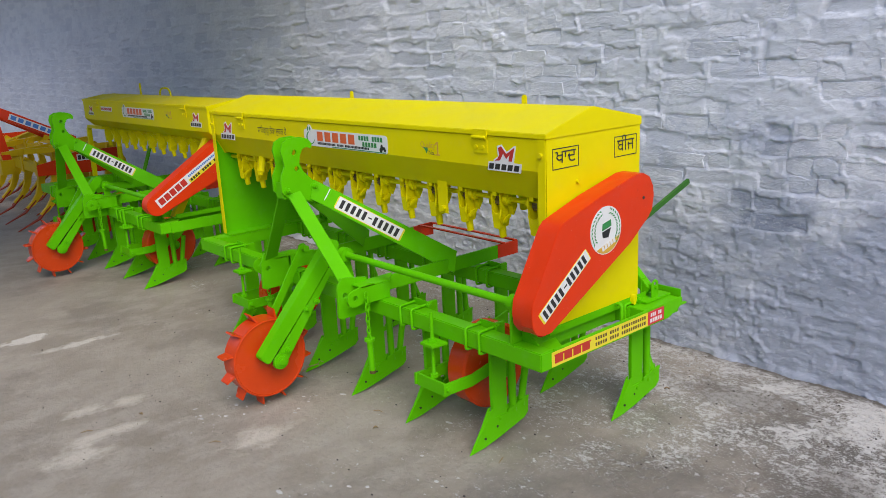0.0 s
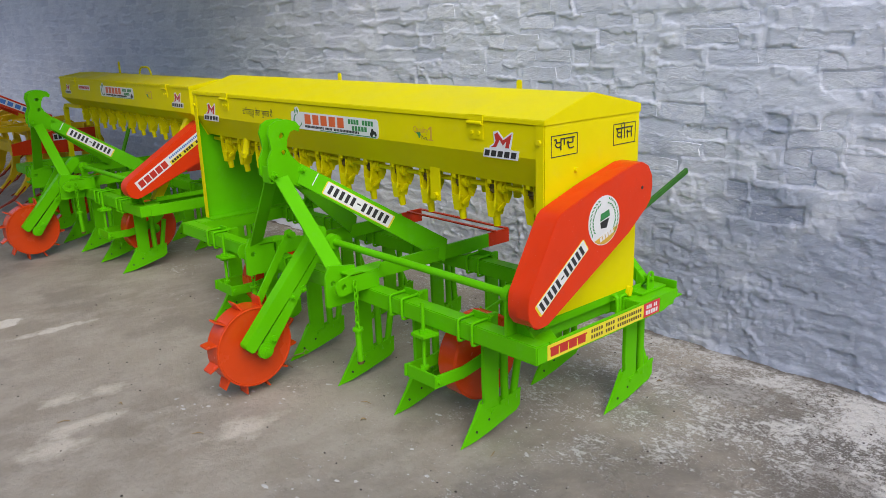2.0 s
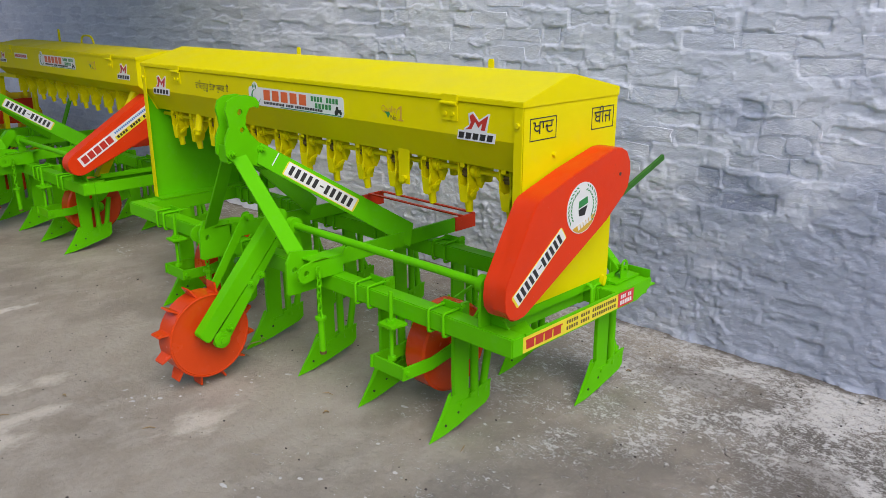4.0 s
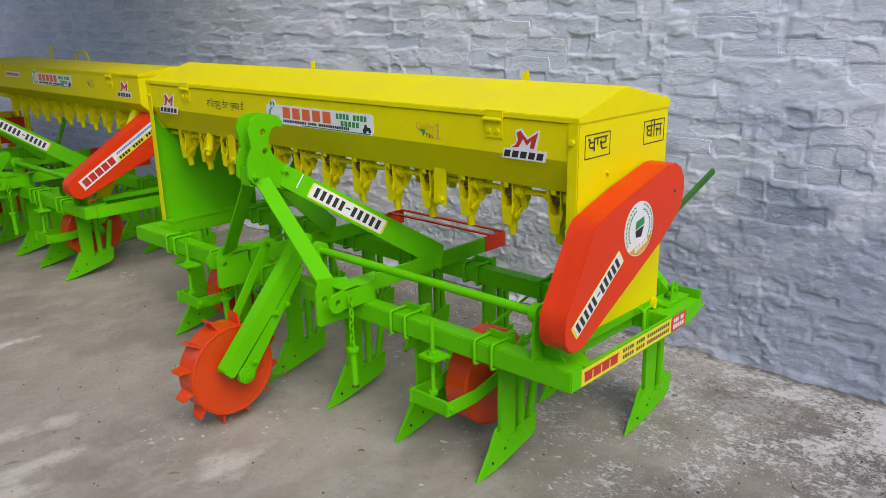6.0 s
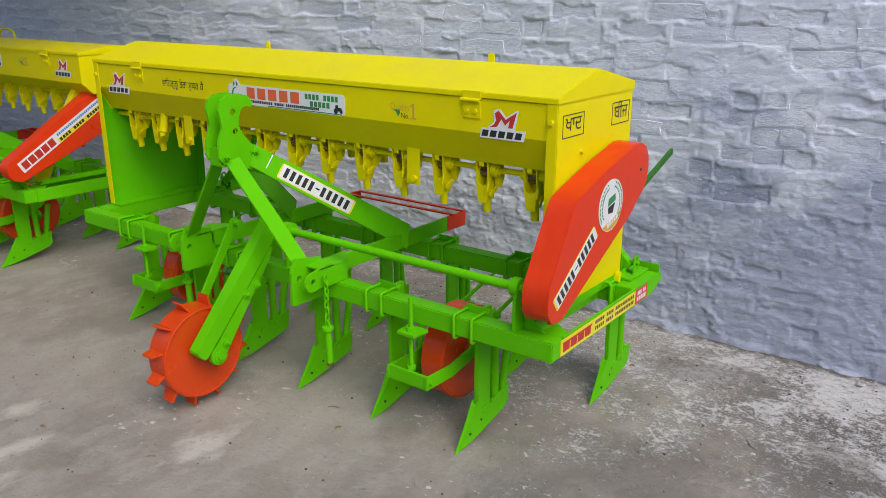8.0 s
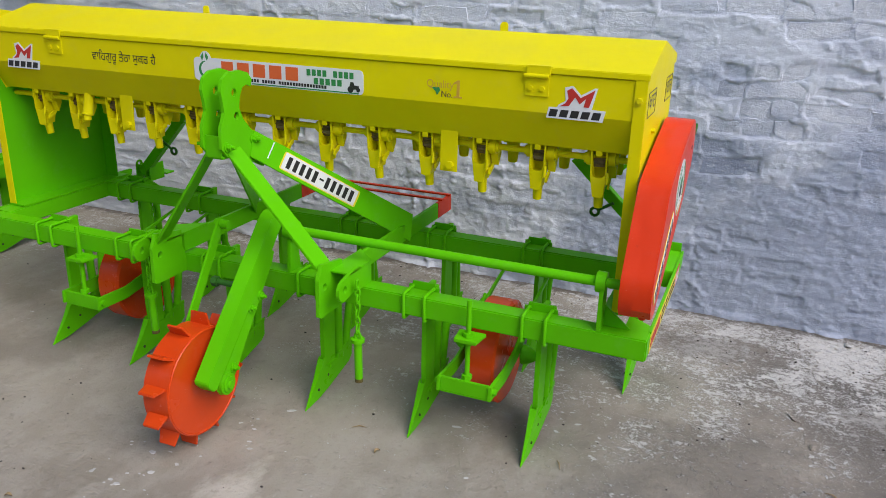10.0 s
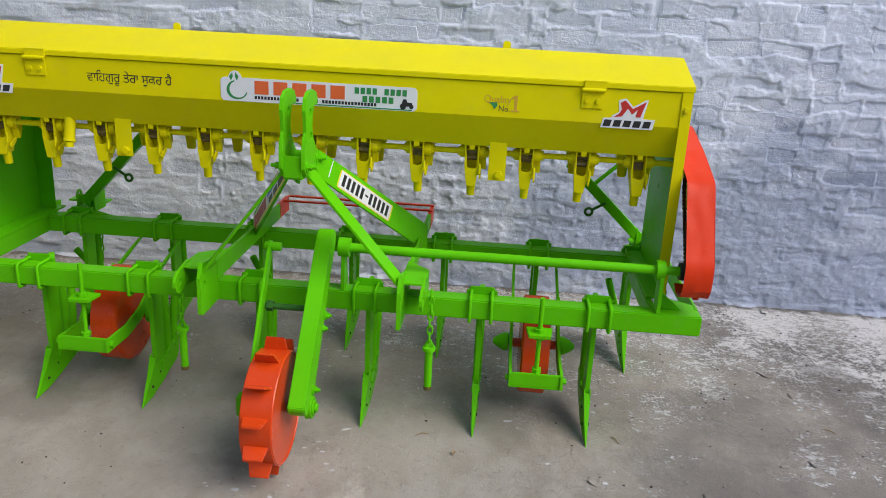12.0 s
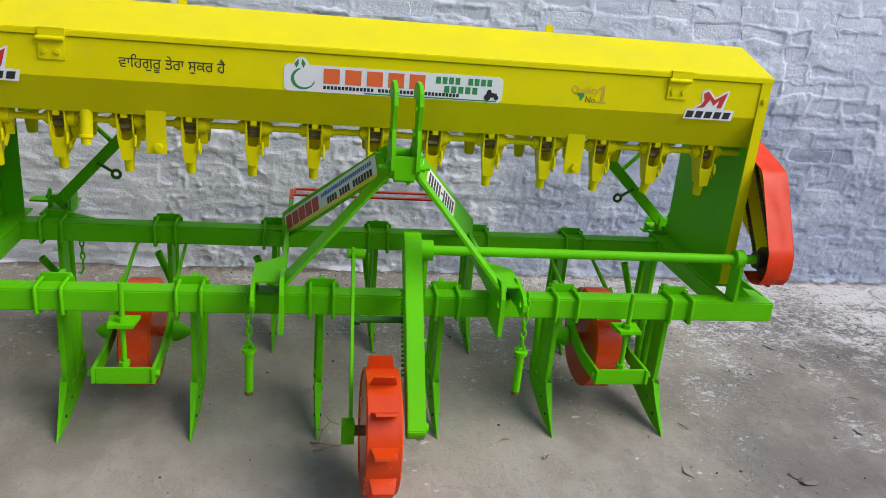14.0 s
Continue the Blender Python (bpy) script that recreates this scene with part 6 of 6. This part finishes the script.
# ---- litter on the floor ----
def litter():
    rnd = random.Random(11)
    bm = bmesh.new()
    for k in range(420):
        x, y = rnd.uniform(-4.5, 0.6), rnd.uniform(0.9, 3.3) if rnd.random() < 0.7 else rnd.uniform(2.9, 3.38)
        r = rnd.uniform(0.0012, 0.0042)
        bmesh.ops.create_icosphere(bm, subdivisions=1, radius=r, matrix=Matrix.Translation((x, y, r * 0.55)) @ Matrix.Diagonal((rnd.uniform(0.7, 1.5), rnd.uniform(0.7, 1.5), 0.8, 1)))
    tagged(put("grit", finish("grit", bm, PEBBLE)), "dark grit scattered over the concrete", "grit", kind="stuff")
    bm = bmesh.new()
    ox, oy = -2.845, 1.955
    for way, thick in (((-0.055, -0.005, 0.003), (-0.030, -0.022, 0.012), (0.0, -0.030, 0.010), (0.035, -0.026, 0.004)), 0.0036), (((-0.030, -0.022, 0.012), (-0.020, 0.020, 0.030), (0.004, 0.052, 0.040), (0.030, 0.060, 0.024)), 0.0030), (((0.0, -0.030, 0.010), (-0.022, -0.052, 0.008), (-0.050, -0.050, 0.003)), 0.0028), (((-0.020, 0.020, 0.030), (-0.045, 0.040, 0.022), (-0.052, 0.062, 0.004)), 0.0022), (((0.004, 0.052, 0.040), (-0.010, 0.075, 0.046), (-0.004, 0.092, 0.034)), 0.0020):
        tube(bm, [(ox + p[0], oy + p[1], p[2]) for p in way], thick, 6, radii=[thick * (1 - 0.5 * k / (len(way) - 1)) for k in range(len(way))])
    tagged(put("dry_root", finish("dry_root", bm, STRAW)), "dry brown root lying on the concrete", "root")
    # chips of concrete and straw, each a small thing of its own
    for k, (x, y, r) in enumerate(((-1.385, 1.71, 0.022), (-1.42, 1.74, 0.012), (-0.50, 2.66, 0.016), (-1.13, 1.95, 0.010), (-0.95, 2.45, 0.012), (-2.30, 1.60, 0.007), (-1.19, 2.98, 0.012), (-1.03, 3.28, 0.016), (-0.80, 3.31, 0.020), (-0.55, 3.33, 0.014))):
        bm = bmesh.new()
        bmesh.ops.create_icosphere(bm, subdivisions=2, radius=r)
        for v in bm.verts:
            v.co *= 1 + 0.45 * noise.noise(v.co * 60 + Vector((k * 3.1, 0, 0)))
        bmesh.ops.scale(bm, vec=(1.5, 0.9, 0.35), verts=bm.verts)
        ob = put("concrete_chip", finish("concrete_chip", bm, FLOOR, smooth=25), None, (x, y, r * 0.2))
        ob.rotation_euler = (0, 0, rnd.uniform(0, 3))
        tagged(ob, "small loose grey chip of concrete on the floor", "chip", "chips on the floor")
    # thin skins of the screed lifted along one edge
    for x, y, a, w in ((-1.753, 1.772, 1.9, 0.055), (-1.004, 2.620, 2.5, 0.065), (-1.027, 1.981, 2.4, 0.045)):
        bm = bmesh.new()
        u, v = Vector((math.cos(a), math.sin(a), 0)), Vector((-math.sin(a), math.cos(a), 0))
        rows = []
        for k in range(6):
            t = k / 5 - 0.5
            p = Vector((x, y, 0)) + u * w * t + v * 0.010 * math.sin(5 * t + a)
            lift = 0.0045 * (1 - (2 * t) ** 2) + 0.0012
            rows.append([bm.verts.new(q) for q in (p - v * 0.016, p + v * 0.010 + Vector((0, 0, lift)), p + v * 0.010 + Vector((0, 0, lift - 0.0009)), p - v * 0.0155)])
        for q, r in zip(rows, rows[1:]):
            for k in range(4):
                bm.faces.new((q[k], q[(k + 1) % 4], r[(k + 1) % 4], r[k]))
        bm.faces.new(rows[0])
        bm.faces.new(rows[-1][::-1])
        tagged(put("screed_flake", finish("screed_flake", bm, FLOOR)), "thin flake of concrete lifting off the floor", "flake", "flakes lifting off the floor")
    for x, y, a in ((-1.574, 2.919, 0.6), (-3.008, 1.239, 0.3), (-2.186, 1.853, 1.1)):
        bm = bmesh.new()
        u, v = Vector((math.cos(a), math.sin(a), 0)), Vector((-math.sin(a), math.cos(a), 0))
        mid = [Vector((x, y, 0.002 + 0.006 * math.sin(math.pi * k / 4))) + u * 0.022 * (k / 4 - 0.5) for k in range(5)]
        rings = [[bm.verts.new(p + v * w * s_ + Vector((0, 0, 0.004 * abs(s_) + dz))) for s_, dz in ((-1, 0), (0, 0), (1, 0), (0, -0.0008))] for p, w in zip(mid, (0.001, 0.005, 0.006, 0.004, 0.001))]
        for q, r in zip(rings, rings[1:]):
            for k in range(4):
                bm.faces.new((q[k], q[(k + 1) % 4], r[(k + 1) % 4], r[k]))
        bm.faces.new(rings[0])
        bm.faces.new(rings[-1][::-1])
        tagged(put("dry_leaf", finish("dry_leaf", bm, STRAW)), "small dry tan leaf lying on the concrete", "leaf", "dry leaves on the floor")
    for x, y, a in ((-2.30, 1.95, 0.4), (-3.02, 1.02, 1.2), (-1.66, 2.02, 2.0), (-2.55, 1.35, 0.9), (-0.9, 2.2, 2.6)):
        bm = bmesh.new()
        c, s_ = math.cos(a), math.sin(a)
        tube(bm, [(x - 0.022 * c, y - 0.022 * s_, 0.002), (x, y + 0.004, 0.006), (x + 0.024 * c, y + 0.024 * s_, 0.002)], 0.0018, 5, radii=[0.001, 0.0024, 0.001])
        tagged(put("straw", finish("straw", bm, STRAW)), "short dry straw lying on the concrete", "straw", "straws on the floor")


def lime_flakes():
    """Thin flakes of spilt limewash, thickest at the open end and along the wall's foot."""
    rnd, field = random.Random(5), np.random.RandomState(6)
    px, py = field.uniform(-3.9, 1.3, 60000), field.uniform(1.3, 3.37, 60000)
    lots = value_field(px, py, 2.6, 31, 4) * 0.9 + 0.30 * (px + 1.15) + 0.42 * (py - 2.45) - 0.35
    lots = np.where(px < -1.5, np.minimum(lots, 0.5 * value_field(px, py, 3.0, 32, 3) + 2.2 * (py - 3.10)), lots)
    lots = np.maximum(lots, 0.22 * np.clip(value_field(px, py, 4.0, 33, 4) - 0.20, 0, 1) * (px > -2.9))
    keep = field.uniform(0, 1, 60000) < np.clip(lots, 0, 0.75) * 0.42
    verts, faces = [], []
    for x, y in zip(px[keep], py[keep]):
        r = 0.0016 + 0.0055 * rnd.random() ** 2.6
        a0, n, long, base = rnd.uniform(-0.5, 0.5), rnd.randrange(5, 8), rnd.uniform(1.0, 2.4), len(verts)
        top = rnd.uniform(0.0006, 0.0016)
        for z, k in ((0.0, 1.15), (top, 1.0)):
            for i in range(n):
                t = 2 * math.pi * i / n
                rr = r * k * (0.7 + 0.6 * ((i * 7919 + base) % 11) / 11)
                u, v = rr * long * math.cos(t), rr * math.sin(t)
                verts.append((x + u * math.cos(a0) - v * math.sin(a0), y + u * math.sin(a0) + v * math.cos(a0), z))
        faces.append(tuple(range(base + n, base + 2 * n)))
        faces += [(base + i, base + (i + 1) % n, base + n + (i + 1) % n, base + n + i) for i in range(n)]
    me = bpy.data.meshes.new("lime_flakes")
    me.from_pydata(verts, [], faces)
    me.materials.append(LIME)
    tagged(put("lime_flakes", me), "white flakes of spilt limewash stuck to the concrete", "flakes", kind="stuff")


litter()
lime_flakes()
brick_wall()
